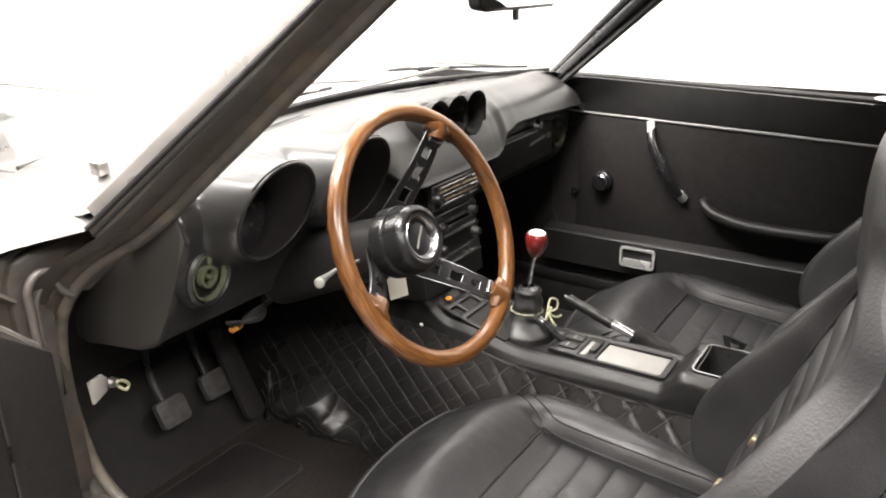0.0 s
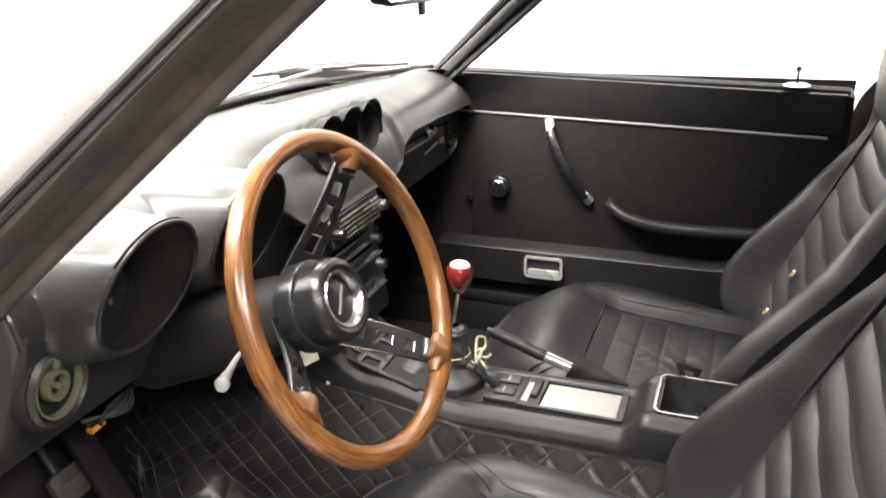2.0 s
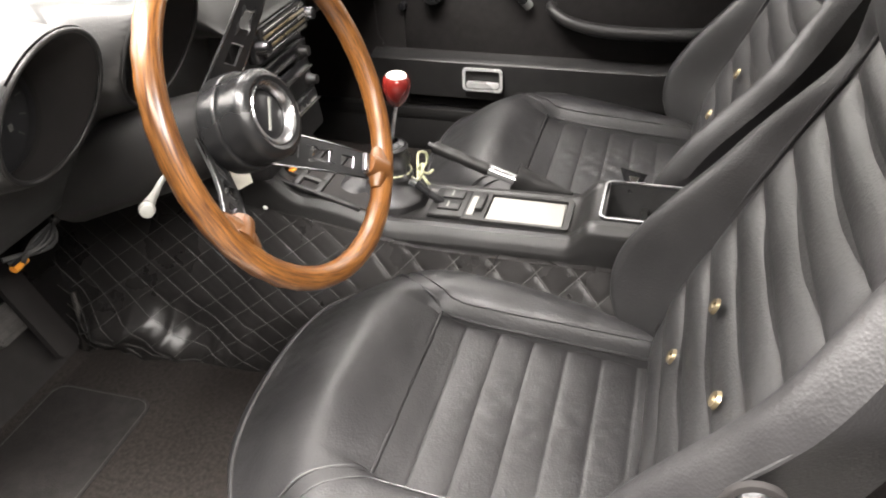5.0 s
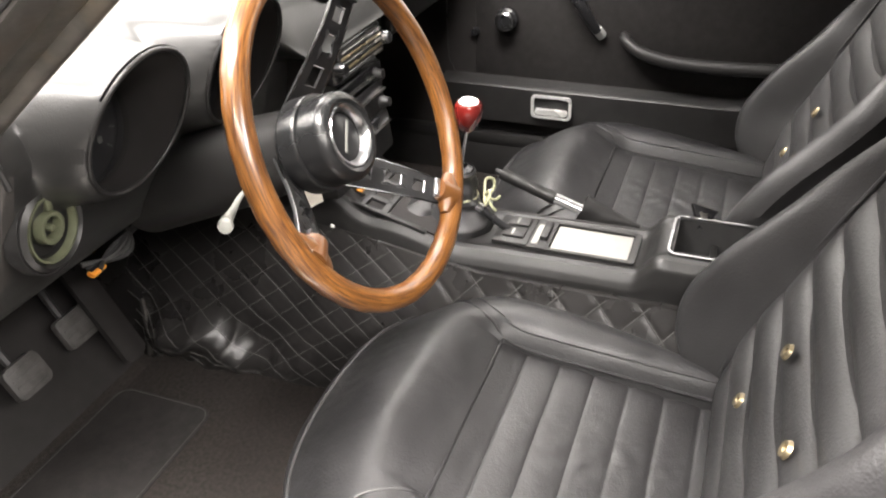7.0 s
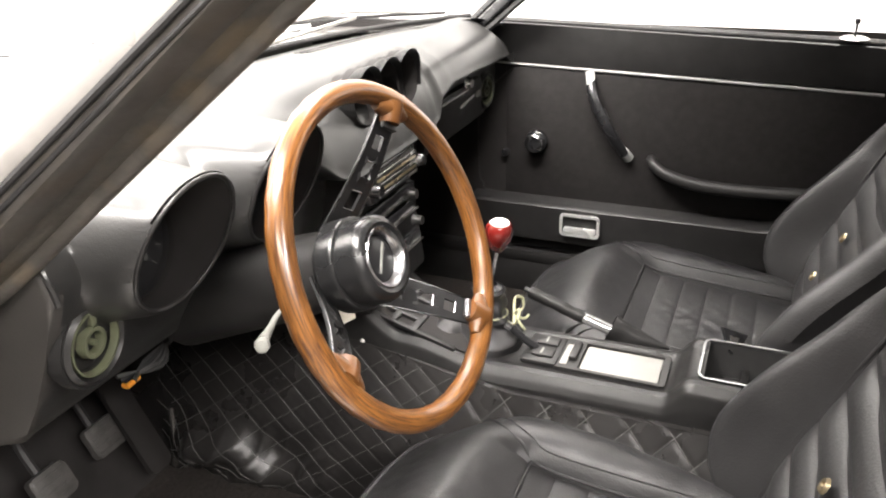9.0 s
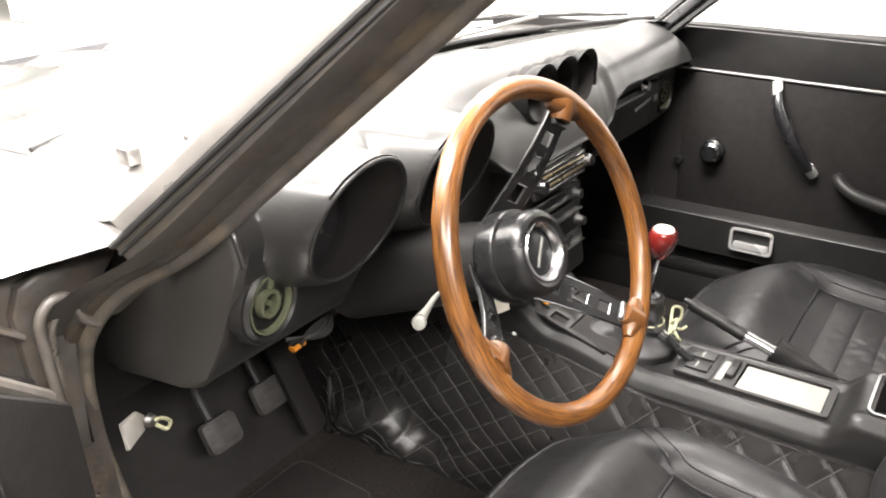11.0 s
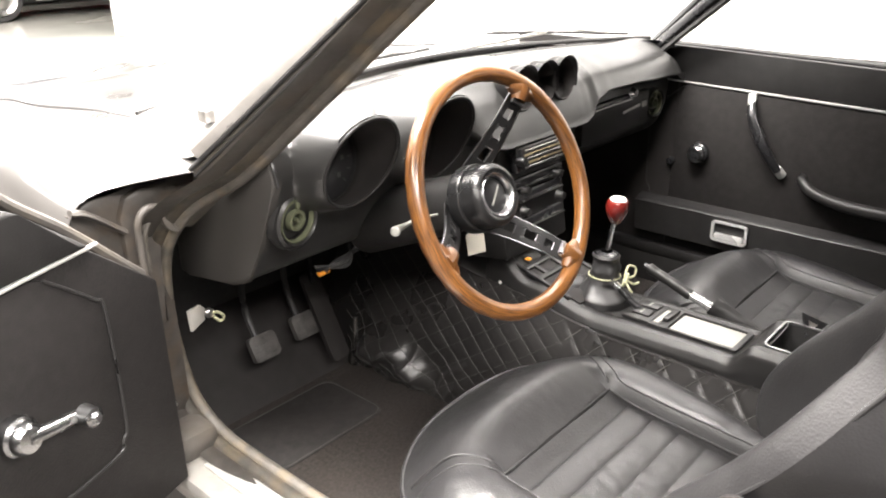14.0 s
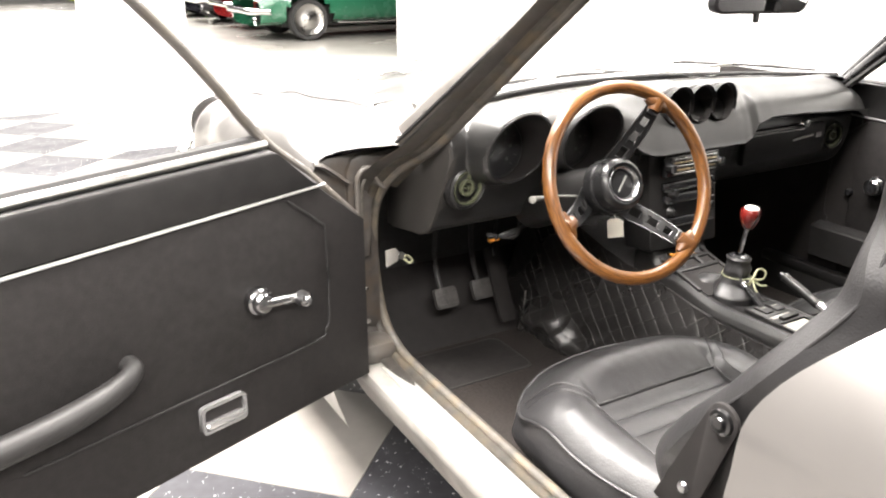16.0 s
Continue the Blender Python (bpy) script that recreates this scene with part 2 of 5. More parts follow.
def spline(pts, n):
    """n + 1 points along a smooth line through pts."""
    P = [Vector(p) for p in pts]
    P = [P[0] * 2 - P[1]] + P + [P[-1] * 2 - P[-2]]
    k = len(P) - 3
    out = []
    for i in range(n + 1):
        t = i / n * k
        a = min(int(t), k - 1)
        t -= a
        p0, p1, p2, p3 = P[a:a + 4]
        out.append(0.5 * (2 * p1 + (p2 - p0) * t + (2 * p0 - 5 * p1 + 4 * p2 - p3) * t * t + (3 * p1 - p0 - 3 * p2 + p3) * t ** 3))
    return out


def tube(pts, r, n=10, seg=None, closed=False, flat=1.0, bm=None, up=(0, 0, 1), cap=True):
    """A round bar along a smooth line; r a radius or a function of 0..1; flat squashes it along up."""
    bm = bm or bmesh.new()
    if closed:
        line = [Vector(p) for p in pts]
    else:
        line = spline(pts, seg) if seg else [Vector(p) for p in pts]
    rings, m = [], len(line)
    for i, p in enumerate(line):
        d = (line[(i + 1) % m] - line[i - 1]) if closed else (line[min(i + 1, m - 1)] - line[max(i - 1, 0)])
        d.normalize()
        side = d.cross(Vector(up))
        side = side.normalized() if side.length > 1e-4 else Vector((1, 0, 0))
        w = side.cross(d)
        rr = r(i / max(1, m - 1)) if callable(r) else r
        rings.append([bm.verts.new(p + side * rr * math.cos(a) + w * rr * flat * math.sin(a)) for a in (math.tau * k / n for k in range(n))])
    for i in range(m if closed else m - 1):
        A, B = rings[i], rings[(i + 1) % m]
        for k in range(n):
            bm.faces.new((A[k], A[(k + 1) % n], B[(k + 1) % n], B[k]))
    if cap and not closed:
        bm.faces.new(rings[0][::-1])
        bm.faces.new(rings[-1])
    return bm


def lathe(profile, m=None, n=28, bm=None):
    """Turns (radius, height) pairs round the z axis of m; closes ends of radius 0."""
    bm = bm or bmesh.new()
    m = m or Matrix()
    rings = []
    for r, h in profile:
        if r < 1e-6:
            rings.append([bm.verts.new(m @ Vector((0, 0, h)))])
        else:
            rings.append([bm.verts.new(m @ Vector((r * math.cos(math.tau * k / n), r * math.sin(math.tau * k / n), h))) for k in range(n)])
    for A, B in zip(rings, rings[1:]):
        for k in range(n):
            a, b, c, d = A[k % len(A)], A[(k + 1) % len(A)], B[(k + 1) % len(B)], B[k % len(B)]
            q = list(dict.fromkeys((a, b, c, d)))
            if len(q) > 2:
                bm.faces.new(q)
    return bm


def slab(outline, m, depth, bevel=0.0, seg=2, bm=None):
    """A plate of the 2D outline in m's xy plane, from z = 0 to depth."""
    bm = bm or bmesh.new()
    a = [bm.verts.new(m @ Vector((x, y, 0))) for x, y in outline]
    b = [bm.verts.new(m @ Vector((x, y, depth))) for x, y in outline]
    k = len(outline)
    bm.faces.new(a[::-1])
    top = bm.faces.new(b)
    for i in range(k):
        bm.faces.new((a[i], a[(i + 1) % k], b[(i + 1) % k], b[i]))
    if bevel:
        bmesh.ops.bevel(bm, geom=list(top.edges), offset=bevel, segments=seg, affect="EDGES", profile=0.5)
    return bm


def round_rect(w, h, r, n=5, cx=0, cy=0):
    out = []
    for sx, sy, a0 in ((1, 1, 0), (-1, 1, 90), (-1, -1, 180), (1, -1, 270)):
        for k in range(n + 1):
            a = radians(a0 + 90 * k / n)
            out.append((cx + sx * (w / 2 - r) + r * math.cos(a), cy + sy * (h / 2 - r) + r * math.sin(a)))
    return out


def frame_ring(outer, inner, m, depth, bm=None):
    """A flat frame between two outlines of equal count, with depth."""
    bm = bm or bmesh.new()
    k = len(outer)
    R = [[bm.verts.new(m @ Vector((x, y, z))) for x, y in o] for o, z in ((outer, 0), (outer, depth), (inner, depth), (inner, 0))]
    for A, B in zip(R, R[1:] + R[:1]):
        for i in range(k):
            bm.faces.new((A[i], A[(i + 1) % k], B[(i + 1) % k], B[i]))
    return bm


def axes(origin, z, x=(1, 0, 0)):
    """A pose at origin whose z axis points along z and whose x axis lies nearest to x."""
    z = Vector(z).normalized()
    x = Vector(x) if abs(Vector(x).normalized().dot(z)) < 0.99 else Vector((0, 1, 0))
    x = (x - z * x.dot(z)).normalized()
    y = z.cross(x)
    return Matrix.Translation(origin) @ Matrix((x, y, z)).transposed().to_4x4()


def smooth(a, b, x):
    t = min(1, max(0, (x - a) / (b - a)))
    return t * t * (3 - 2 * t)


def lerp_pts(table, x):
    """Value at x of a smooth curve through (x, value) pairs."""
    if x <= table[0][0]:
        return table[0][1]
    for (a, va), (b, vb) in zip(table, table[1:]):
        if x <= b:
            t = (x - a) / (b - a)
            t = t * t * (3 - 2 * t)
            return va + (vb - va) * t
    return table[-1][1]


def curve(table):
    """A function whose graph runs smoothly through (x, value) pairs."""
    line = spline([(a, b, 0) for a, b in table], 16 * len(table))

    def value(x):
        if x <= line[0].x:
            return line[0].y
        for p, q in zip(line, line[1:]):
            if x <= q.x:
                return p.y + (q.y - p.y) * (x - p.x) / max(1e-9, q.x - p.x)
        return line[-1].y
    return value


PADRUB = material("worn_pedal_rubber", (0.055, 0.052, 0.05), 0.55, vary=0.3, scale=60, bump=0.4, bump_scale=260)
DARKSTEEL = material("dark_steel_edge", (0.10, 0.10, 0.102), 0.25, 1.0, vary=0.1)
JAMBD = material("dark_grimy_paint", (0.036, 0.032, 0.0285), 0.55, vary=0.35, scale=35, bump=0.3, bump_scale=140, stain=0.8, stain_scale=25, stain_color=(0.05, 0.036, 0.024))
TRIMCHROME = material("trim_chrome", (0.58, 0.58, 0.58), 0.16, 0.8, vary=0.1)
SPOKE = material("satin_black_spoke", (0.014, 0.014, 0.0145), 0.36, spec=0.5, vary=0.15, scale=60)
SILVER.node_tree.nodes["Principled BSDF"].inputs["Coat Roughness"].default_value = 0.05
PILLTRIM = material("dulled_silver_trim", (0.5, 0.48, 0.455), 0.34, 0.3, vary=0.1, scale=20, stain=0.4, stain_scale=18, stain_color=(0.26, 0.24, 0.21))
PILLDARK = material("dark_pillar_channel", (0.082, 0.075, 0.069), 0.5, vary=0.3, scale=30, bump=0.2, bump_scale=120, stain=0.7, stain_scale=20, stain_color=(0.10, 0.085, 0.065))
BOSS = material("moulded_black_boss", (0.010, 0.010, 0.0104), 0.29, spec=0.5, vary=0.15, scale=60, bump=0.1, bump_scale=700)

# ---------------------------------------------------------------- the hall
structure("floor", box((6, 10, -0.1), (44, 50, 0.2)), EPOXY, "polished pale concrete showroom floor", "floor")
structure("ceiling", box((6, 10, 4.7), (44, 50, 0.2)), CEILW, "dull grey showroom ceiling", "ceiling")
structure("wall_north", box((6, 35.1, 2.3), (44, 0.2, 4.6)), WALLW, "plain white showroom wall", "wall")
structure("wall_south", box((6, -15.1, 2.3), (44, 0.2, 4.6)), WALLW, "plain white showroom wall", "wall")
# Unseen wall, grey rather than white to cut side light into the cabin.
structure("wall_west", box((-16.1, 10, 2.3), (0.2, 50, 4.6)), GREYW, "unseen grey wall that keeps side light low", "wall")
structure("wall_east", box((28.1, 10, 2.3), (0.2, 50, 4.6)), WALLW, "plain white showroom wall", "wall")
structure("wall_partition", box((3.55, -2.0, 2.3), (0.3, 22.1, 4.58)), WALLW, "white partition wall beside the parked car", "wall")

# ---------------------------------------------------------------- the car
car = thing("sports_car", (0, 0.3, 0.005), "silver two-seat sports coupe with its driver's door open", "car")


def fender_top(y):
    return lerp_pts(((0.95, 0.846), (1.02, 0.850), (1.16, 0.868), (1.3, 0.862), (1.75, 0.83), (2.2, 0.77), (2.6, 0.66), (2.75, 0.55)), y)


AXLE_F, AXLE_R, WHEEL_R = 1.78, -0.52, 0.305


def fender(side, y0, y1, axle, name):
    def fn(u, v):
        ya = y0 - (0.075 * (1 - smooth(0, 0.36, v)) if y0 > 0.5 else 0)
        yb = y1 + (0.09 * smooth(0.15, 0.45, v) + 0.15 * smooth(0.45, 1.0, v) if y1 < 0 else 0)
        y = ya + (yb - ya) * u
        top = fender_top(y) + 0.006 * (1 - smooth(0, 0.3, v)) * (1 - smooth(1.05, 1.5, y)) if y > 0.7 else 0.965 - 0.09 * smooth(-0.4, -1.6, y)
        nose = smooth(2.2, 2.75, y)
        tail = smooth(-1.0, -1.7, y)
        w = 0.822 - 0.05 * smooth(1.5, 2.2, y) - 0.22 * nose - 0.1 * tail
        crown = 3.0 - 1.75 * smooth(1.0, 1.6, y) if y > 0.7 else 1.25
        if v < 0.45:
            a = v / 0.45 * math.pi / 2
            x = 0.55 + (w - 0.55) * math.sin(a) ** 0.85
            z = top - 0.17 * (1 - math.cos(a)) ** crown
        else:
            k = (v - 0.45) / 0.55
            x = w - 0.065 * k ** 2 + 0.012 * math.sin(math.pi * k)
            z = (top - 0.17) + (0.19 - top + 0.17) * k
        return (side * x, y, z)
    bm = grid(fn, 60, 40)
    gone = [f for f in bm.faces if math.hypot(f.calc_center_median().y - axle, f.calc_center_median().z - 0.31) < 0.345 and abs(f.calc_center_median().x) > 0.6]
    bmesh.ops.delete(bm, geom=gone, context="FACES")
    return part(name, bm, SILVER, car)


for s in (-1, 1):
    fender(s, 0.985, 2.75, AXLE_F, "front_fender")
    fender(s, -1.75, -0.19 if s < 0 else -0.12, AXLE_R, "rear_quarter")


def hood_fn(u, v):
    x = (u * 2 - 1) * 0.547
    y = 1.36 - 0.12 * (x / 0.55) ** 2 + (2.66 - 1.36) * v
    z = fender_top(y) + 0.02 * (1 - (x / 0.55) ** 2) + 0.03 * math.exp(-(x / 0.14) ** 4) * (1 - v * 0.6)
    return (x, y, min(z, 0.882 + 0.7 * v))


part("hood", grid(hood_fn, 30, 40), SILVER, car)


def wsb(x):
    """Where the windscreen meets the cowl."""
    return 1.06 - 0.53 * x * x


def cowl_fn(u, v):
    x = (u * 2 - 1) * 0.62
    y0, y1 = wsb(x) + 0.004, 1.352 - 0.12 * (x / 0.55) ** 2
    y = y0 + (y1 - y0) * v
    z = 0.905 - 0.028 * v + 0.012 * (1 - (x / 0.6) ** 2) - (x / 0.62) ** 6 * (0.028 * (1 - v) + 0.006)
    k = smooth(0.535, 0.605, abs(x)) * smooth(0.92, 1.0, y)
    return (x, y, z + (fender_top(y) + 0.004 - z) * k)


part("cowl_panel", grid(cowl_fn, 60, 12), SILVER, car)
part("hood_gap", tube([(x, 1.358 - 0.12 * (x / 0.55) ** 2, fender_top(1.3) + 0.014) for x in [k / 20 * 1.1 - 0.55 for k in range(21)]], 0.004, 6), RUBBER, car)
for s in (-1, 1):
    part("hood_gap", tube([(s * 0.549, y, fender_top(y) + 0.001) for y in [1.24 + 0.07 * k for k in range(20)]], 0.0035, 6), RUBBER, car)


def pillar_pts(t):
    """Outer, middle and inner edge of the driver's pillar at height share t."""
    y = 0.87 - 0.46 * t
    zo, zm, zi = 0.9 + (0.869 - y) / 1.144, 0.9 + (0.843 - y) / 1.196, 0.9 + (0.780 - y) / 1.232
    return (Vector((-0.669 + 0.40 * (zo - 0.9), y, zo)), Vector((-0.647 + 0.352 * (zm - 0.9), y, zm)), Vector((-0.610 + 0.20 * (zi - 0.9), y, zi)))


def mirror_x(p, s):
    return Vector((p[0] * -s, p[1], p[2]))


def pillar(s):
    def strip(f0, f1, bulge, depth, low=-0.2):
        def fn(u, v):
            o, m, i = pillar_pts(low + (1.12 - low) * u)
            line = lambda k: o.lerp(m, k / 0.3) if k < 0.3 else m.lerp(i, (k - 0.3) / 0.7)
            a, b = line(f0), line(f1)
            nrm = Vector((-0.75, -0.35, 0.3)).normalized()
            ang = math.tau * v
            c, h = (a + b) / 2, (a - b) / 2
            p = c + h * math.copysign(abs(math.cos(ang)) ** 0.6, math.cos(ang)) + nrm * (bulge if math.sin(ang) > 0 else depth) * math.copysign(abs(math.sin(ang)) ** 0.7, math.sin(ang))
            return mirror_x(p, s)
        return grid(fn, 16, 20, loop_v=True)
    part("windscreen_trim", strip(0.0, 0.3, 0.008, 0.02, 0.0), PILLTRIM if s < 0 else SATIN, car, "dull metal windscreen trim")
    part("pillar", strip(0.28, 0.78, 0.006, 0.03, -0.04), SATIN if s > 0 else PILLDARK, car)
    for f, r, lift, mat in ((0.29, 0.0035, 0.008, RUBBER), (0.44, 0.0022, 0.007, RUBBER), (0.60, 0.004, 0.004, SEAL), (0.735, 0.0035, 0.008, RUBBER), (0.86, 0.003, 0.012, SEAL)):
        pts = []
        for q in range(15):
            o, mid, i = pillar_pts(-0.04 + 1.13 * q / 14)
            pts.append(mirror_x((o.lerp(mid, f / 0.3) if f < 0.3 else mid.lerp(i, (f - 0.3) / 0.7)) + Vector((-0.75, -0.35, 0.3)).normalized() * lift, s))
        if s < 0:
            part("pillar_rib", tube(pts, r, 8), mat, car)
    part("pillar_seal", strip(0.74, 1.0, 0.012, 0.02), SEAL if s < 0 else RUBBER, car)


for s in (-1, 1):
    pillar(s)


def roof_fn(u, v):
    x = (u * 2 - 1)
    y = 0.44 - 1.25 * v
    return (x * 0.60, y + 0.06 * (1 - x * x) * (1 - v), 1.285 - 0.05 * abs(x) ** 3 - 0.10 * max(0, v - 0.35) ** 1.6)


bm = grid(roof_fn, 24, 24)
bmesh.ops.solidify(bm, geom=bm.faces[:], thickness=0.03)
part("roof", bm, SILVER, car)


def hatch_fn(u, v):
    x = (u * 2 - 1)
    return (x * (0.53 + 0.12 * v), -0.81 - 0.85 * v, 1.24 - 0.36 * v ** 1.2 - 0.05 * abs(x) ** 3)


bm = grid(hatch_fn, 12, 12)
bmesh.ops.solidify(bm, geom=bm.faces[:], thickness=0.03)
part("hatch", bm, SILVER, car)


def sail_fn(s):
    return lambda u, v: (s * (0.545 + 0.24 * v), -0.42 - 0.9 * u - 0.05 * v, 1.235 - 0.34 * v - 0.25 * u * (1 - v))


for s in (-1, 1):
    part("sail_panel", grid(sail_fn(s), 10, 8), SILVER, car)


def screen_fn(u, v):
    x0 = (u * 2 - 1)
    xb, xt = x0 * 0.63, x0 * 0.46
    y0, y1 = wsb(xb) + 0.01, 0.47 + 0.06 * (1 - x0 * x0)
    return (xb + (xt - xb) * v, y0 + (y1 - y0) * v, 0.90 + 0.37 * v + 0.03 * math.sin(math.pi * v))


ws = part("windscreen", grid(screen_fn, 20, 12), GLASS, car, "clear curved windscreen glass")
ws.visible_shadow = False
part("windscreen_seal", tube([(x, wsb(x) + 0.004, 0.912 + 0.006 * (1 - (x / 0.6) ** 2)) for x in [k / 20 * 1.26 - 0.63 for k in range(21)]], 0.005, 8), RUBBER, car)

# sills, jambs and floor of the car
SILL_Z = 0.365
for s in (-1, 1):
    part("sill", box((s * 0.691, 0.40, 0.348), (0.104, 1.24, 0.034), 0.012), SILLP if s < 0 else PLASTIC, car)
    part("sill_plate", box((s * 0.689, 0.385, SILL_Z + 0.002), (0.034, 1.04, 0.005), 0.002), ALU, car, "ribbed bright sill plate")
    part("rocker_panel", grid(lambda u, v, s=s: (s * (0.645 + 0.094 * v ** 0.6), -0.2 + 1.22 * u, 0.19 + 0.15 * v), 10, 8), SILLP, car)
    part("inner_sill", box((s * 0.652, 0.40, 0.29), (0.016, 1.24, 0.09), 0.003), VINYL, car)
part("floor_pan", box((0, 0.35, 0.245), (1.28, 1.9, 0.02)), CARPET, car, "worn black carpet on the cabin floor")
part("firewall", box((0, 1.27, 0.52), (1.36, 0.02, 0.60)), RUBBER, car)
part("rear_bulkhead", box((0, -0.32, 0.42), (1.3, 0.03, 0.36)), VINYL, car)
part("load_deck", box((0, -1.0, 0.59), (1.3, 1.35, 0.03)), CARPET, car)
for s in (-1, 1):
    part("kick_panel", box((s * 0.672, 1.03 if s > 0 else 1.15, 0.56 if s > 0 else 0.52), (0.02, 0.50 if s > 0 else 0.26, 0.66 if s > 0 else 0.56)), WELL, car)
    part("rear_side_trim", box((s * 0.66, -0.62, 0.66), (0.03, 0.9, 0.56), 0.01), VINYL, car)
part("toe_board", box((-0.33, 1.21, 0.36), (0.64, 0.02, 0.3), m=Euler((radians(-38), 0, 0)).to_matrix().to_4x4()), WELL, car)


# driver's door opening: painted jamb with its aged seal
seal_line = [(-0.545, 0.36, 1.236), (-0.577, 0.55, 1.081), (-0.600, 0.7, 0.958), (-0.622, 0.82, 0.860), (-0.648, 0.925, 0.795), (-0.668, 0.985, 0.72),
             (-0.668, 1.01, 0.62), (-0.658, 1.02, 0.52), (-0.648, 1.005, 0.43), (-0.642, 0.945, 0.382), (-0.640, 0.85, 0.370),
             (-0.640, 0.65, 0.368), (-0.640, 0.4, 0.368), (-0.642, 0.15, 0.37), (-0.66, -0.02, 0.42)]


def seal_strip(a, b, rise):
    """A ribbed band beside the seal line, from offset a to b along the jamb."""
    line = spline(seal_line, 90)

    def fn(u, v):
        k = u * 90
        i = min(int(k), 89)
        p = line[i].lerp(line[i + 1], k - i)
        low = smooth(0.42, 0.375, p.z)
        out = Vector((-0.85, 0.1, 0.25)).lerp(Vector((-1, 0, -0.05)), low).normalized()
        up = Vector((-0.15, -1.0, 0.1)).lerp(Vector((0, 0, 1)), low).normalized()
        return p + out * (a + (b - a) * v) + up * rise * math.sin(math.pi * v) ** 0.5
    return grid(fn, 90, 8)


part("door_seal", tube(seal_line, 0.011, 10, 110), SEAL, car, "brown aged rubber door seal")
bm = seal_strip(0.006, 0.030, 0.007)
bmesh.ops.solidify(bm, geom=bm.faces[:], thickness=0.004)
part("seal_lip", bm, SEAL, car)
bm = seal_strip(0.028, 0.058, 0.003)
bmesh.ops.solidify(bm, geom=bm.faces[:], thickness=0.006)
part("door_jamb", bm, JAMB, car, "grimy painted door jamb")
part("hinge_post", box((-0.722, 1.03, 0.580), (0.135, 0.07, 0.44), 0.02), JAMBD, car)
XZ = Matrix(((1, 0, 0, 0), (0, 0, -1, 0), (0, 1, 0, 0), (0, 0, 0, 1)))
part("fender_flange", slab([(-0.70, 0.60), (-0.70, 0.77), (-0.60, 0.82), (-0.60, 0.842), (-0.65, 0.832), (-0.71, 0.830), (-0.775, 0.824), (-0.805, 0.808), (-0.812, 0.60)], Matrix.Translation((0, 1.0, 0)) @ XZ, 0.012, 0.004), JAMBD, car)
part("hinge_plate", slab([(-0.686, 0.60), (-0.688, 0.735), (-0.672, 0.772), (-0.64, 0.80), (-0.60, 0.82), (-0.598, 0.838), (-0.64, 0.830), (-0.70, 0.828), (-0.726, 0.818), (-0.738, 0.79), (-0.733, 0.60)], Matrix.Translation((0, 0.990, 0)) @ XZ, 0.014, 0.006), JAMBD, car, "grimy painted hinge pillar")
part("hinge_bracket", tube([(-0.722, 0.957, 0.66), (-0.723, 0.957, 0.755), (-0.722, 0.955, 0.785), (-0.708, 0.953, 0.802), (-0.690, 0.953, 0.800), (-0.682, 0.953, 0.785), (-0.676, 0.953, 0.768), (-0.662, 0.953, 0.757)], 0.006, 10, 40), JAMB, car)
part("jamb_rib", tube([(-0.712, 0.964, 0.70), (-0.712, 0.962, 0.76), (-0.697, 0.962, 0.782), (-0.672, 0.955, 0.80)], 0.005, 8, 20), SEAL, car)
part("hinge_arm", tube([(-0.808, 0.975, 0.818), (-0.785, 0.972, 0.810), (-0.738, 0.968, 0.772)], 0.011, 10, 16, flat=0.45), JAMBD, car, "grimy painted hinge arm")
part("sill_corner", box((-0.695, 0.965, 0.388), (0.084, 0.08, 0.055), 0.02), JAMB, car)
for z, dx in ((0.52, 0), (0.66, 0.004), (0.44, 0.002)):
    part("jamb_screw", lathe(((0, 0.004), (0.005, 0.003), (0.006, 0)), axes((-0.695 + dx, 0.995, z), (0, -1, 0)), 10), STEEL, car)

part("pillar_base", box((0.652, 0.915, 0.852), (0.026, 0.11, 0.09), 0.008), SATIN, car)

# wheels of the car
for s in (-1, 1):
    for ay in (AXLE_F, AXLE_R):
        m = axes((s * 0.72, ay, WHEEL_R + 0.005), (s, 0, 0))
        wl = part("wheel", lathe(((0.10, -0.08), (0.17, -0.09), (0.175, 0.055), (0.16, 0.05), (0.12, 0.02), (0.05, 0.04), (0, 0.045)), m, 32), STEEL, car)
        part("tyre", lathe(((0.18, -0.09), (0.27, -0.095), (0.30, -0.08), (0.305, -0.05), (0.305, 0.04), (0.295, 0.07), (0.26, 0.085), (0.18, 0.075)), m, 40), RUBBER, wl)
part("front_bumper", tube([(-0.74, 2.3, 0.5), (-0.72, 2.62, 0.5), (-0.5, 2.86, 0.5), (0, 2.93, 0.5), (0.5, 2.86, 0.5), (0.72, 2.62, 0.5), (0.74, 2.3, 0.5)], 0.035, 12, 50), CHROME, car, "chrome wrap-round front bumper")
for s in (-1, 1):
    part("headlight", lathe(((0, 0.03), (0.06, 0.02), (0.088, 0), (0.10, 0.01), (0.105, -0.02)), axes((s * 0.59, 2.62, 0.61), (0, 1, 0.1)), 24), CHROME, car)
    part("side_marker", box((s * 0.795, 2.28, 0.55), (0.02, 0.09, 0.035), 0.004), ORANGE, car)
part("washer_nozzle", box((-0.54, 1.03, 0.90), (0.02, 0.025, 0.022), 0.004), STEEL, car)


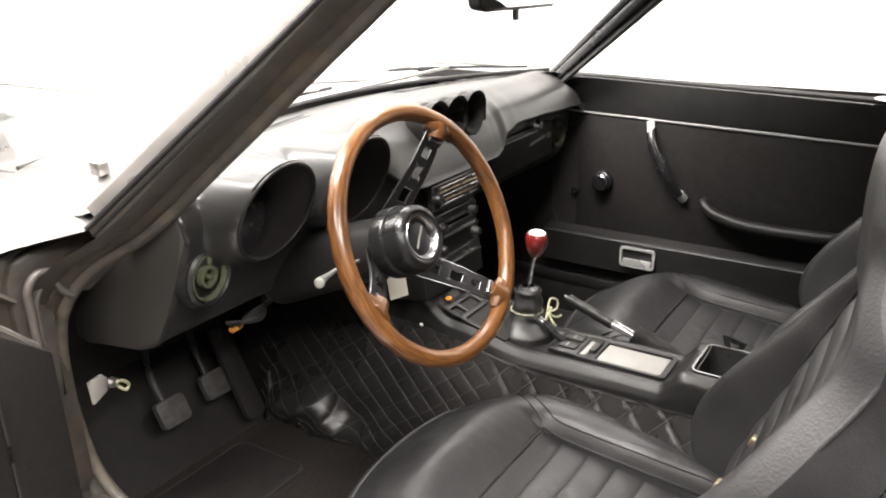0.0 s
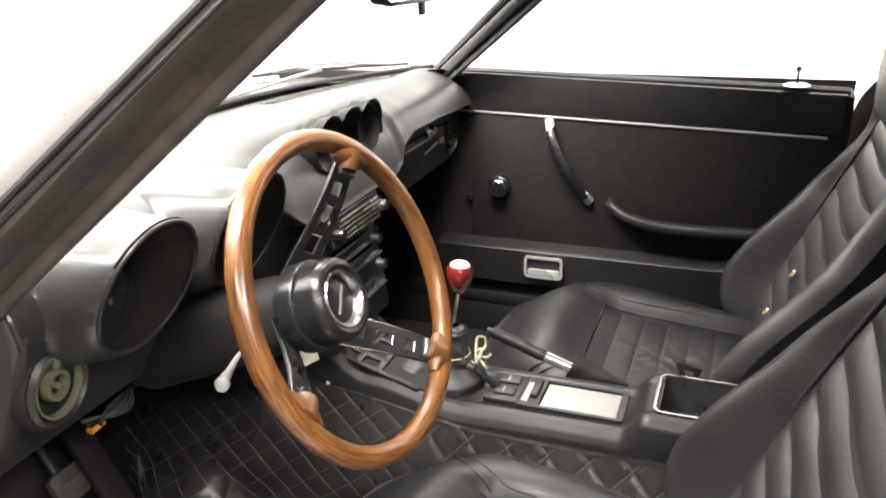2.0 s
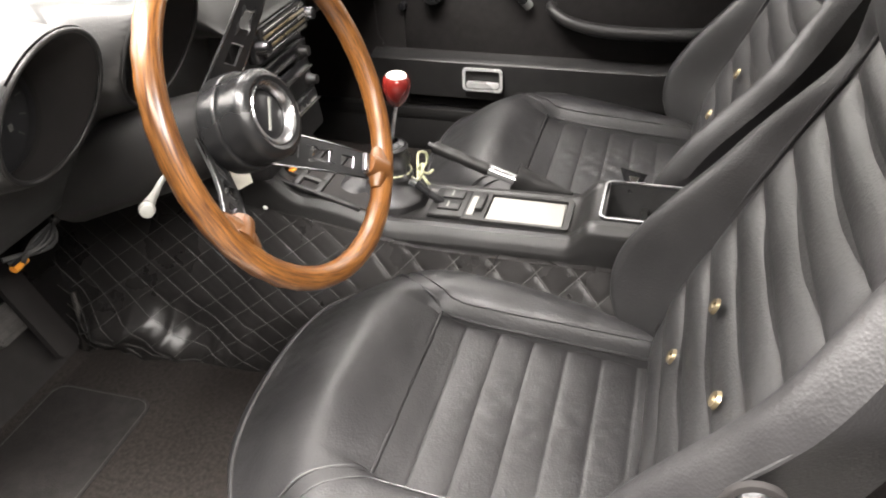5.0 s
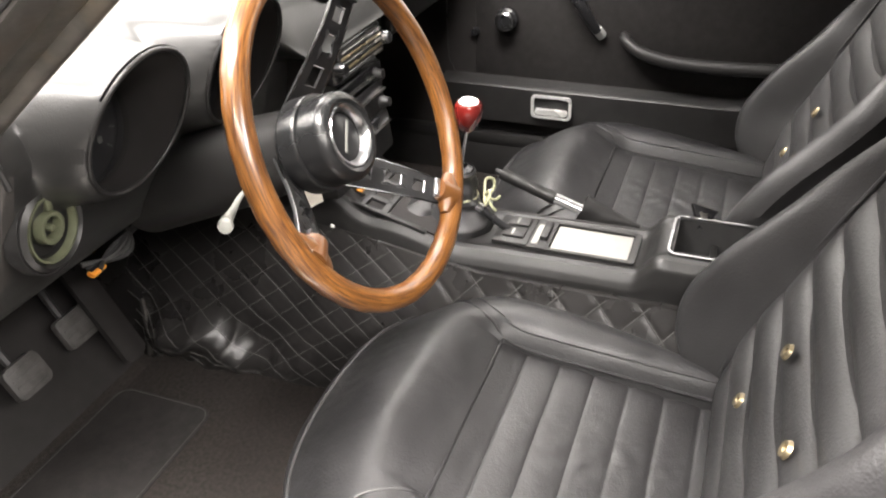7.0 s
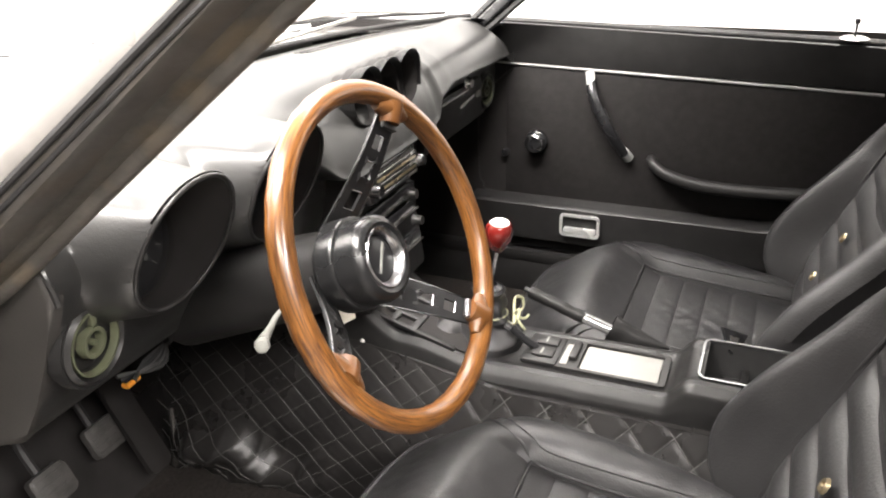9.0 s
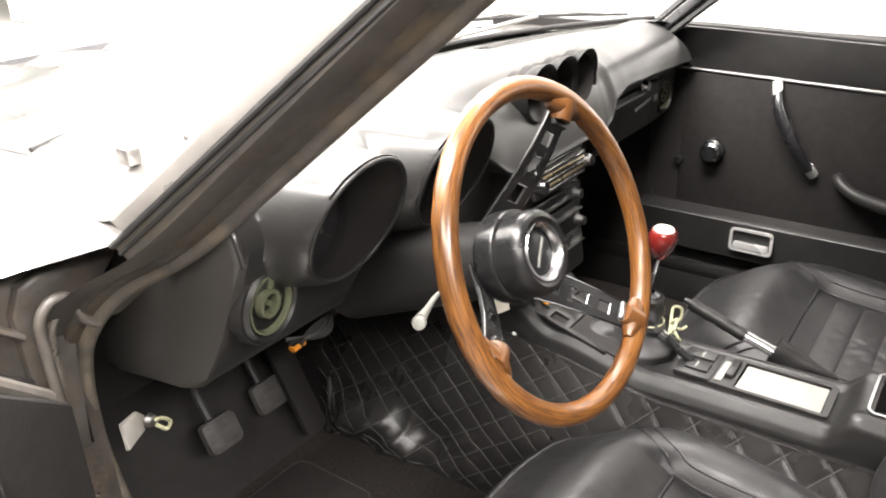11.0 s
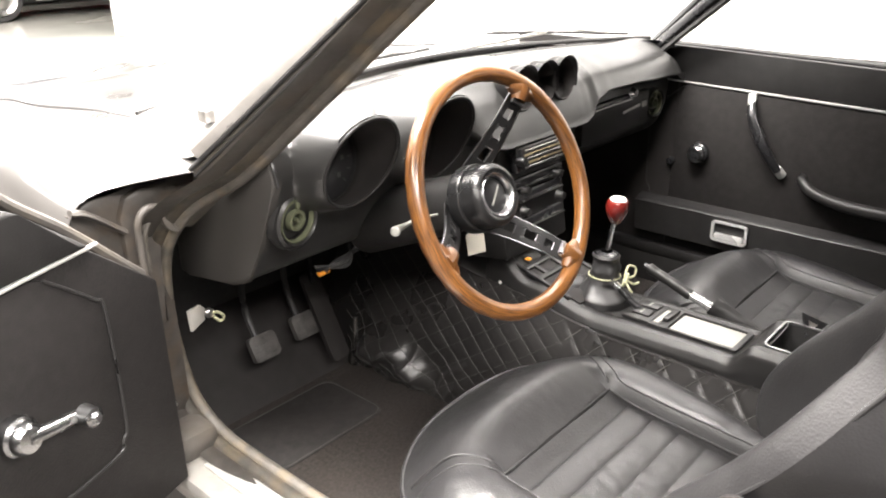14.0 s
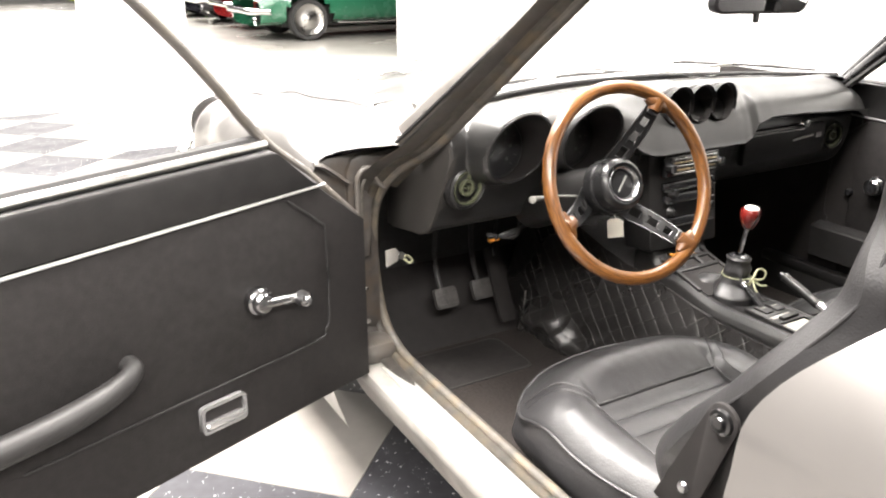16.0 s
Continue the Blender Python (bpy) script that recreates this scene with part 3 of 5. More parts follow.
def wiper(pivot, elbow, tip):
    t = thing("windscreen_wiper", pivot, "black and steel windscreen wiper resting on the cowl", "wiper", "wipers")
    part("wiper_arm", tube([pivot, elbow], 0.004, 8), STEEL, t)
    d = (Vector(tip) - Vector(elbow)).normalized()
    e = Vector(elbow)
    part("blade", tube([e - d * 0.16 + Vector((0, 0, -0.006)), e, Vector(tip)], 0.0035, 6, 14), RUBBER, t)
    part("blade_frame", tube([e - d * 0.14, e + Vector((0, 0, 0.01)), Vector(tip) - d * 0.03], 0.003, 6, 14), STEEL, t)


wiper((0.02, 1.10, 0.912), (0.40, 1.01, 0.936), (0.61, 0.905, 0.918))
wiper((-0.48, 1.0, 0.91), (-0.14, 1.075, 0.932), (0.06, 1.085, 0.93))

# ---------------------------------------------------------------- dashboard
dash = thing("dashboard", (0, 0.85, 0.665), "padded black vinyl dashboard with hooded gauges", "dashboard")


GAUGES, RING_Z, RING_R = (-0.484, -0.306), 0.862, 0.0690
DASH_LEFT = [(0, 0), (0, 0), (0.885, 0.922), (0.835, 0.921), (0.800, 0.911), (0.779, 0.890), (0.771, 0.866), (0.774, 0.846), (0.788, 0.812), (0.806, 0.772), (0.838, 0.712), (0.866, 0.676), (0.93, 0.664), (0.99, 0.664)]


def dash_profile(x):
    """The pad's section at x, from the windscreen over the roll to its lower edge."""
    ws0 = wsb(x) + 0.003
    lip_z = lerp_pts(((-0.63, 0.850), (-0.25, 0.850), (-0.10, 0.80), (0.165, 0.798), (0.19, 0.806), (0.215, 0.838), (0.27, 0.848), (0.37, 0.845), (0.52, 0.837), (0.64, 0.832)), x)
    lip_y = lerp_pts(((-0.2, 0.748), (-0.08, 0.742), (0.15, 0.745), (0.3, 0.755), (0.645, 0.762)), x)
    top_z = 0.926 - 0.012 * smooth(0.1, 0.6, x)
    right = [(ws0, 0.905), (ws0 - 0.06, 0.914), (0.885, top_z - 0.004), (lip_y + 0.085, top_z), (lip_y + 0.05, (top_z * 3 + lip_z) / 4 + 0.004), (lip_y + 0.02, (top_z + lip_z) / 2 + 0.004), (lip_y, lip_z + 0.010),
             (lip_y + 0.001, lip_z - 0.002), (lip_y + 0.05, lip_z - 0.006), (0.80, min(lip_z - 0.03, 0.80)), (0.815, 0.72), (0.855, 0.675), (0.93, 0.666), (0.99, 0.665)]
    left = [right[0], right[1]] + DASH_LEFT[2:]
    k = smooth(-0.215, -0.15, x)
    return [(a[0] + (b[0] - a[0]) * k, a[1] + (b[1] - a[1]) * k) for a, b in zip(left, right)]


def dash_fn(u, v):
    x = -0.604 + 1.247 * u
    pts = dash_profile(x)
    k = v * (len(pts) - 1)
    i = min(int(k), len(pts) - 2)
    t = k - i
    P = [Vector((0, *pts[max(0, min(len(pts) - 1, i + d))])) for d in (-1, 0, 1, 2)]
    q = 0.5 * (2 * P[1] + (P[2] - P[0]) * t + (2 * P[0] - 5 * P[1] + 4 * P[2] - P[3]) * t * t + (3 * P[1] - P[0] - 3 * P[2] + P[3]) * t ** 3)
    end = smooth(0.56, 0.645, x)
    y, z = q.y, q.z - 0.022 * end ** 2 * (1 if v < 0.5 else 0)
    for gx in GAUGES:
        # the hood rises over the ring, and the face swells out to it
        w = RING_R + 0.0055
        if v < 0.32:
            rise = RING_Z + math.sqrt(max(0, w * w - (x - gx) ** 2)) - z
            if abs(x - gx) < w and rise > 0:
                z += rise * smooth(0.90, 0.795, y)
        d = math.hypot(x - gx, z - RING_Z)
        k = (1 - smooth(RING_R + 0.003, RING_R + 0.024, d)) * smooth(0.90, 0.80, q.y)
        front = 0.724 - 0.40 * (z - RING_Z)
        if front < y:
            y += (front - y) * k
    return (x, y, z)


bm = grid(dash_fn, 300, 130)
bm.faces.ensure_lookup_table()
gone = []
for i, f in enumerate(bm.faces):
    c = f.calc_center_median()
    if i % 130 >= 41 and any(math.hypot(c.x - gx, c.z - RING_Z) < RING_R + (0.006 if i % 130 == 41 else 0) for gx in GAUGES):
        gone.append(f)
bmesh.ops.delete(bm, geom=gone, context="FACES")
part("dash_pad", bm, DASHVINYL, dash)


def ring_point(gx, a, r, dy=0.0):
    return Vector((gx + r * math.cos(a), 0.724 - 0.40 * r * math.sin(a) + dy, RING_Z + r * math.sin(a)))


for gx in GAUGES:
    m = axes((gx, 0.815, 0.848), (0, -1, 0.10))

    def tunnel_wall(u, v, gx=gx, m=m):
        a = math.tau * u
        return ring_point(gx, a, RING_R).lerp(m @ Vector((0.061 * math.cos(a), 0.061 * math.sin(a), 0.004)), v ** 0.9)
    g = part("gauge", grid(tunnel_wall, 64, 10, loop_u=True), WELL, dash, "deep black gauge tunnel")
    part("tunnel_rim", tube([ring_point(gx, math.tau * k / 64, RING_R + 0.0015) for k in range(64)], 0.0026, 10, closed=True), PLASTIC, g)
    part("dial", lathe(((0, 0.004), (0.064, 0.004)), m, 40), DIAL, g)
    bm = bmesh.new()
    for k in range(13):
        a = radians(225 - 270 * k / 12)
        mm = m @ Matrix.Translation((0.050 * math.cos(a), 0.050 * math.sin(a), 0.0055)) @ Matrix.Rotation(a, 4, "Z")
        bm.faces.new([bm.verts.new(mm @ Vector(c)) for c in ((-0.004, -0.0009, 0), (0.004, -0.0009, 0), (0.004, 0.0009, 0), (-0.004, 0.0009, 0))])
    part("dial_markings", bm, DIMMARK, g, flip=False)
    bm = bmesh.new()
    for k in range(7):
        a = radians(225 - 270 * k / 6)
        box(m @ Vector((0.036 * math.cos(a), 0.036 * math.sin(a), 0.0055)), (0.006, 0.007, 0.0006), m=m.to_3x3().to_4x4(), bm=bm)
    part("dial_numerals", bm, DIMMARK, g)
    part("needle", box(m @ Vector((-0.018, -0.02, 0.008)), (0.045, 0.002, 0.002), m=m.to_3x3().to_4x4() @ Matrix.Rotation(radians(45), 4, "Z")), DIMMARK, g)
    part("gauge_ring", lathe(((0.058, 0.006), (0.060, 0.012), (0.063, 0.008)), m, 40), SATIN, g)
    gl = part("gauge_glass", lathe(((0, 0.018), (0.0615, 0.018)), m, 40), DIALGLASS, g)
    gl.visible_shadow = False

for px in (-0.040, 0.027, 0.094):
    m = axes((px, 0.80, 0.894), (-0.10, -1, 0.10)) @ Matrix.Diagonal((0.86, 1, 1, 1))
    g = part("small_gauge", lathe(((0, 0.0), (0.034, 0.0), (0.036, 0.03), (0.039, 0.046), (0.042, 0.044), (0.0425, 0.025)), m, 32), WELL, dash)
    def fn(u, v, px=px):
        a = radians(-25 + 230 * u)
        return m @ Vector((0.0435 * math.cos(a), (0.0445 - 0.014 * v ** 2) * math.sin(a), 0.05 + 0.012 * max(0, math.sin(a)) - 0.05 * v))
    bm = grid(fn, 26, 6)
    bmesh.ops.solidify(bm, geom=bm.faces[:], thickness=0.004)
    part("small_hood", bm, PLASTIC, g)
    part("dial", lathe(((0, 0.003), (0.033, 0.003)), m, 28), DIAL, g)
    bm = bmesh.new()
    for k in range(7):
        a = radians(210 - 240 * k / 6)
        mm = m @ Matrix.Translation((0.026 * math.cos(a), 0.026 * math.sin(a), 0.0045)) @ Matrix.Rotation(a, 4, "Z")
        bm.faces.new([bm.verts.new(mm @ Vector(c)) for c in ((-0.003, -0.0008, 0), (0.003, -0.0008, 0), (0.003, 0.0008, 0), (-0.003, 0.0008, 0))])
    part("dial_markings", bm, MARK, g, flip=False)


def air_vent(c, n, r, mat):
    m = axes(c, n)
    g = part("air_vent", lathe(((0, -0.02), (r * 0.98, -0.02), (r, 0.0), (r * 1.12, 0.006), (r * 1.25, 0.002), (r * 1.3, -0.02)), m, 32), PLASTIC, dash, "round fresh-air vent")
    part("vent_ring", lathe(((r * 0.88, -0.004), (r * 0.92, 0.004), (r * 0.985, 0.004), (r * 1.0, -0.006)), m, 32), mat, g)
    part("vent_hub", lathe(((r * 0.30, -0.006), (r * 0.34, 0.003), (r * 0.46, 0.003), (r * 0.50, -0.006)), m, 24), mat, g)
    part("vent_pin", lathe(((0, 0.004), (r * 0.10, 0.003), (r * 0.13, -0.01)), m, 12), mat, g)
    part("vent_flap", lathe(((r * 0.5, -0.012), (r * 0.86, -0.010)), m, 28), PLASTIC, g)
    part("vent_tab", box(m @ Vector((r * 0.1, r * 0.68, 0.0)), (r * 0.22, r * 0.36, 0.006), 0.001, m=m.to_3x3().to_4x4()), mat, g)
    part("vent_surround", lathe(((r * 1.24, -0.012), (r * 1.28, 0.001), (r * 1.33, 0.001), (r * 1.38, -0.012)), m, 36), PLASTIC, g)


air_vent((-0.560, 0.792, 0.780), (0.12, -1, -0.05), 0.0345, GREENISH)
air_vent((0.565, 0.795, 0.765), (-0.1, -1, 0.0), 0.030, GREENISH)

# end panel that closes the dash beside the pillar
m = Matrix.Translation((-0.596, 0, 0)) @ Matrix(((0, 0, -1, 0), (1, 0, 0, 0), (0, 1, 0, 0), (0, 0, 0, 1)))
part("end_panel", slab([(0.786, 0.892), (0.775, 0.872), (0.771, 0.852), (0.785, 0.818), (0.801, 0.782), (0.824, 0.736), (0.853, 0.690), (0.872, 0.669), (0.909, 0.655), (1.03, 0.640), (1.06, 0.64), (1.06, 0.80), (0.90, 0.895)], m, 0.014, 0.008, 4), ENDPANEL, dash, "matt grey-black dash end panel")
part("corner_clip", tube([(-0.603, 0.787, 0.890), (-0.606, 0.774, 0.874), (-0.604, 0.770, 0.846)], 0.0032, 8, 8), DASHVINYL, dash)


def dash_z(x, y):
    """Height of the pad's top at a place of the plan."""
    u = (x + 0.604) / 1.247
    best = min((dash_fn(u, k / 130) for k in range(40)), key=lambda p: abs(p[1] - y))
    return best[2]


for s in (-1, 1):
    for off, r, mat, nm in ((0.0, 0.0045, WELL, "defroster_slot"), (-0.013, 0.003, DASHVINYL, "slot_lip"), (0.012, 0.0025, DASHVINYL, "slot_lip")):
        line = [(s * (0.445 - 0.30 * k / 12), 0.905 + 0.075 * (k / 12) ** 0.8 + off) for k in range(13)]
        part(nm, tube([(x, y, dash_z(x, y) + 0.0005) for x, y in line], r, 8, flat=0.5), mat, dash)

# glovebox
part("glovebox_lid", box((0.375, 0.798, 0.765), (0.30, 0.02, 0.085), 0.006), PLASTIC, dash)
part("glovebox_edge", box((0.338, 0.785, 0.798), (0.185, 0.006, 0.0035)), BRIGHT, dash)
part("glovebox_lock", lathe(((0, 0.012), (0.009, 0.011), (0.011, 0.004), (0.014, 0)), axes((0.432, 0.786, 0.812), (0, -1, 0)), 18), CHROME, dash)
bmx = bmesh.new()
for k in range(7):
    box((0.405 + 0.011 * k, 0.7865, 0.771 + 0.0010 * k), (0.009, 0.003, 0.006), bm=bmx)
box((0.497, 0.7865, 0.776), (0.017, 0.003, 0.012), bm=bmx)
part("badge", bmx, BRIGHT, dash, "small chrome script badge")

# centre stack: radio, heater controls
stack = thing("centre_stack", (0, 0.80, 0.56), "black radio and heater panel below the dash", "car radio")
tilt = Euler((radians(-8), 0, 0)).to_matrix().to_4x4()
part("stack_panel", box((0.0, 0.80, 0.685), (0.21, 0.09, 0.235), 0.008, m=tilt), PLASTIC, stack)
rd = part("radio", box((0.005, 0.752, 0.768), (0.165, 0.02, 0.048), 0.004, m=tilt), SATIN, stack)
part("radio_dial", box((0.005, 0.740, 0.770), (0.135, 0.004, 0.040), 0.001, m=tilt), WELL, rd)
for k in range(5):
    part("radio_slat", box((0.005, 0.7365, 0.754 + 0.0082 * k), (0.132, 0.003, 0.0040), 0.0008, m=tilt), BRASS if k % 2 else STEEL, rd, "dull gold radio slat")
for s in (-1, 1):
    part("radio_knob", lathe(((0, 0.018), (0.009, 0.017), (0.011, 0.0)), axes((0.005 + s * 0.076, 0.742, 0.768), (0, -1, 0.1)), 18), SHADECHROME, rd)
for z, w in ((0.722, 0.16), (0.694, 0.15), (0.640, 0.15)):
    h = part("heater_slot", box((0.005, 0.7525 - (0.73 - z) * 0.12, z), (w, 0.012, 0.018), 0.003, m=tilt), SATIN, stack)
    part("slot_trim", box((0.005, 0.744 - (0.73 - z) * 0.12, z - 0.008), (w, 0.003, 0.002), m=tilt), STEEL, h)
for x, z in ((-0.05, 0.706), (0.065, 0.668), (-0.055, 0.665), (0.06, 0.715)):
    part("heater_knob", lathe(((0, 0.016), (0.007, 0.015), (0.009, 0.004), (0.012, 0)), axes((x, 0.748 - (0.73 - z) * 0.12, z), (0, -1, 0.1)), 16), PLASTIC, stack)

# steering column and wheel
WC, WN = Vector((-0.3464, 0.5644, 0.8163)), Vector((0.0366, 0.928, -0.3709)).normalized()
WM = axes(WC, -WN)
column = thing("steering_column", (-0.345, 0.75, 0.74), "black steering column shroud with its stalk", "steering column")
part("shroud", tube([WC + WN * 0.085, WC + WN * 0.16, WC + WN * 0.34], lambda t: 0.043 + 0.012 * t, 20, 12), PLASTIC, column)
st = part("stalk", tube([WC + WN * 0.115 + Vector((-0.03, 0, -0.008)), (-0.450, 0.650, 0.783), (-0.495, 0.631, 0.791), (-0.525, 0.618, 0.797)], lambda t: 0.0022 + 0.0036 * t ** 2, 10, 14), PALE, column, "pale plastic indicator stalk")
part("stalk_knob", lathe(((0, -0.008), (0.005, -0.006), (0.0074, 0), (0.0063, 0.005), (0, 0.008)), axes((-0.530, 0.615, 0.797), (-0.8, -0.5, 0.1)), 16), PALE, st)
part("ignition_lock", lathe(((0, 0.03), (0.012, 0.03), (0.016, 0.02), (0.016, 0)), axes((-0.285, 0.665, 0.79), (0.75, -0.6, 0.25)), 18), STEEL, column)
wheel = thing("steering_wheel", WC, "three-spoke steering wheel with a varnished wooden rim", "steering wheel")
RR, TR = 0.1775, 0.0126


def rim_fn(u, v):
    a, b = math.tau * u, math.tau * v
    grip = 1 + 0.05 * math.cos(a * 36) * (1 if math.sin(b) < -0.2 else 0)
    return WM @ Vector(((RR + TR * grip * math.cos(b)) * math.cos(a), (RR + TR * grip * math.cos(b)) * math.sin(a), TR * 1.02 * math.sin(b)))


part("rim", grid(rim_fn, 144, 16, True, True, uv=True), WOOD, wheel, "varnished wooden rim")
for deg in (56, -52, 200):
    a = radians(deg)
    S = WM @ Matrix.Rotation(a, 4, "Z")
    bow = [(0.036, -0.088), (0.058, -0.071), (0.088, -0.047), (0.12, -0.025), (0.15, -0.009), (0.171, 0.001)]

    def flank(k0, k1, bow=bow, S=S):
        def fn(u, v):
            t = u * (len(bow) - 1)
            i = min(int(t), len(bow) - 2)
            r = bow[i][0] + (bow[i + 1][0] - bow[i][0]) * (t - i)
            h = bow[i][1] + (bow[i + 1][1] - bow[i][1]) * (t - i)
            half = 0.0235 - 0.0095 * u
            return S @ Vector((r, half * (k0 + (k1 - k0) * v), h))
        return fn
    sp = None
    bm = bmesh.new()
    grid(flank(-1, -0.42), 20, 2, bm=bm)
    grid(flank(0.42, 1), 20, 2, bm=bm)
    # bridges between the four slots
    for a0, a1 in ((0, 0.24), (0.36, 0.45), (0.55, 0.63), (0.72, 0.79), (0.87, 1.0)):
        grid(lambda u, v, a0=a0, a1=a1, f=flank(-0.42, 0.42): f(a0 + (a1 - a0) * u, v), 3, 2, bm=bm)
    bmesh.ops.remove_doubles(bm, verts=bm.verts, dist=0.0004)
    bmesh.ops.solidify(bm, geom=bm.faces[:], thickness=0.0035)
    sp = part("spoke", bm, SPOKE, wheel, "slotted satin black spoke")
    # Thin bright bars added for the glints on the slot edges.
    for j in (0.36, 0.55, 0.72):
        part("slot_glint", tube([flank(-0.42, 0.42)(j, 0), flank(-0.42, 0.42)(j, 1)], 0.0008, 6), SHADECHROME, sp, "bright line for the glint on a slot edge")
    for k in (-1, 1):
        part("spoke_edge", tube([flank(k, k)(j / 12, 0) for j in range(13)], 0.0010, 6), DARKSTEEL, sp)
    bm = bmesh.new()
    tube([S @ Vector((0.150, 0, -0.003)), S @ Vector((0.160, 0, -0.001)), S @ Vector((0.172, 0, 0))], lambda t: 0.0125 + 0.004 * t, 12, 6, bm=bm)
    arc = [S @ Vector((0.166 * math.cos(q), 0.166 * math.sin(q), 0)) for q in (radians(d) for d in range(-9, 10, 3))]
    tube(arc, lambda t: 0.006 + 0.008 * math.sin(math.pi * t), 10, bm=bm)
    part("rim_boss", bm, WOOD, wheel)
    part("spoke_tip", box(S @ Vector((0.1465, 0, -0.003)), (0.008, 0.024, 0.006), 0.0015, m=S.to_3x3().to_4x4()), SHADECHROME if deg == -52 else SPOKE, sp)
HM = WM @ Matrix.Translation((-0.004, 0, -0.017))
part("horn_boss", lathe(((0, -0.058), (0.046, -0.058), (0.0505, -0.0555), (0.0525, -0.054), (0.0527, -0.052), (0.0527, -0.034), (0.0525, -0.032), (0.0515, -0.0305), (0.0485, -0.0300), (0.0487, -0.0295), (0.0485, -0.027), (0.0485, -0.007), (0.0483, -0.005), (0.0475, -0.002), (0.044, 0.003), (0.039, 0.005), (0.035, 0.0035), (0.0335, 0.001), (0.031, -0.006), (0, -0.008)), HM, 44), BOSS, wheel, "black horn boss")
part("horn_ring", lathe(((0.0265, -0.0062), (0.028, -0.002), (0.0295, 0.002), (0.033, 0.0045), (0.0345, 0.002)), HM, 44), SHADECHROME, wheel)
part("horn_button", lathe(((0, -0.004), (0.02, -0.0045), (0.026, -0.007)), HM, 36), DIAL, wheel)
part("horn_emblem", box(HM @ Vector((0, 0, -0.003)), (0.036, 0.0032, 0.001), m=WM.to_3x3().to_4x4() @ Matrix.Rotation(radians(48), 4, "Z")), MARK, wheel)

tag = thing("price_tag", (-0.252, 0.70, 0.66), "small cream paper tag hanging from the column", "tag")
part("tag_card", slab([(-0.017, -0.02), (0.017, -0.02), (0.017, 0.013), (0.008, 0.02), (-0.010, 0.02), (-0.017, 0.016)], axes((-0.252, 0.70, 0.672), (-0.45, -0.9, 0.15)), 0.0012), PAPER, tag, smooth=False)
part("tag_string", tube([(-0.252, 0.70, 0.69), (-0.262, 0.70, 0.72), (-0.285, 0.675, 0.765)], 0.0008, 6, 8), PAPER, tag)

# ---------------------------------------------------------------- tunnel and console
def tunnel_x(y):
    return lerp_pts(((0.0, -0.125), (0.45, -0.125), (0.8, -0.128), (1.2, -0.14)), y)


def groove(d, w=0.0035):
    return math.exp(-(d / w) ** 2)


def tunnel_fn(s):
    def fn(u, v):
        y = -0.3 + 1.5 * u
        bulge = 0.025 * math.sin(math.pi * v) + 0.03 * math.exp(-((y - 1.0) / 0.12) ** 2) * math.sin(math.pi * min(1, v * 1.6)) ** 2
        x = -tunnel_x(y) - 0.034 + bulge * 0.5 + 0.060 * (1 - v) ** 1.3 + 0.026 * min(1, (1 - v) / 0.55)
        z = 0.25 + (lerp_pts(((0.5, 0.478), (0.8, 0.52), (1.1, 0.58)), y) - 0.25) * v
        if y < 0.60:
            p = 0.062
            a, b = (y + z) % p, (y - z) % p
            d = min(a, p - a, b, p - b)
        else:
            p = 0.048
            b = (y - z * 1.35) % p
            d = min(b, p - b)
        x -= (0.0017 if y < 0.6 else 0.0010) * groove(d, 0.0055)
        x += 0.045 * math.exp(-((y - 1.03) / 0.05) ** 2 - ((z - 0.315) / 0.045) ** 2) + 0.03 * math.exp(-((y - 0.92 - 0.5 * (z - 0.3)) / 0.035) ** 2 - ((z - 0.29) / 0.04) ** 2)
        x += 0.026 * noise.noise(Vector((y * 13, z * 15, 1.7))) * smooth(0.72, 0.95, y) * smooth(0.42, 0.30, z)
        x += 0.020 * (0.5 - abs(noise.noise(Vector((y * 20 + z * 9, z * 11 - y * 5, 4.2))))) * smooth(0.70, 0.90, y) * smooth(0.40, 0.31, z)
        return (s * x, y, z)
    return fn


tunnel = thing("transmission_tunnel", (0, 0.4, 0.255), "transmission tunnel covered in glossy quilted black vinyl", "tunnel cover")
QUILT = material("quilted_vinyl", (0.0165, 0.0155, 0.0152), 0.29, vary=0.2, scale=30, bump=0.12, bump_scale=500, crease=0.04, crease_scale=40)
side = part("quilted_side", grid(tunnel_fn(-1), 420, 70), QUILT, tunnel)


def stitch(y_of_z, y0, y1, mat=THREAD):
    f = tunnel_fn(-1)
    pts = []
    for k in range(25):
        v = 0.02 + 0.96 * k / 24
        y = 0.5
        for _ in range(4):
            z = f((y + 0.3) / 1.5, v)[2]
            y = y_of_z(z)
        if y0 < y < y1:
            p = f((y + 0.3) / 1.5, v)
            pts.append((p[0] - 0.0020, p[1], p[2] + 0.0008))
    if len(pts) > 3:
        part("stitch_line", tube(pts, 0.0008 if y1 < 0.7 else 0.0006, 5), mat, side)


for k in range(-4, 22):
    stitch(lambda z, k=k: 0.062 * k - z + 0.062 * 4, -0.1, 0.60)
    stitch(lambda z, k=k: 0.062 * k + z - 0.062 * 8, -0.1, 0.60)
for k in range(0, 24):
    stitch(lambda z, k=k: 0.048 * k + z * 1.35, 0.60, 1.14)
for k in range(14, 36):
    stitch(lambda z, k=k: 0.064 * k - z * 1.5, 0.60, 1.12, DULLTHREAD)
part("quilted_side", grid(tunnel_fn(1), 120, 16), QUILT, tunnel)
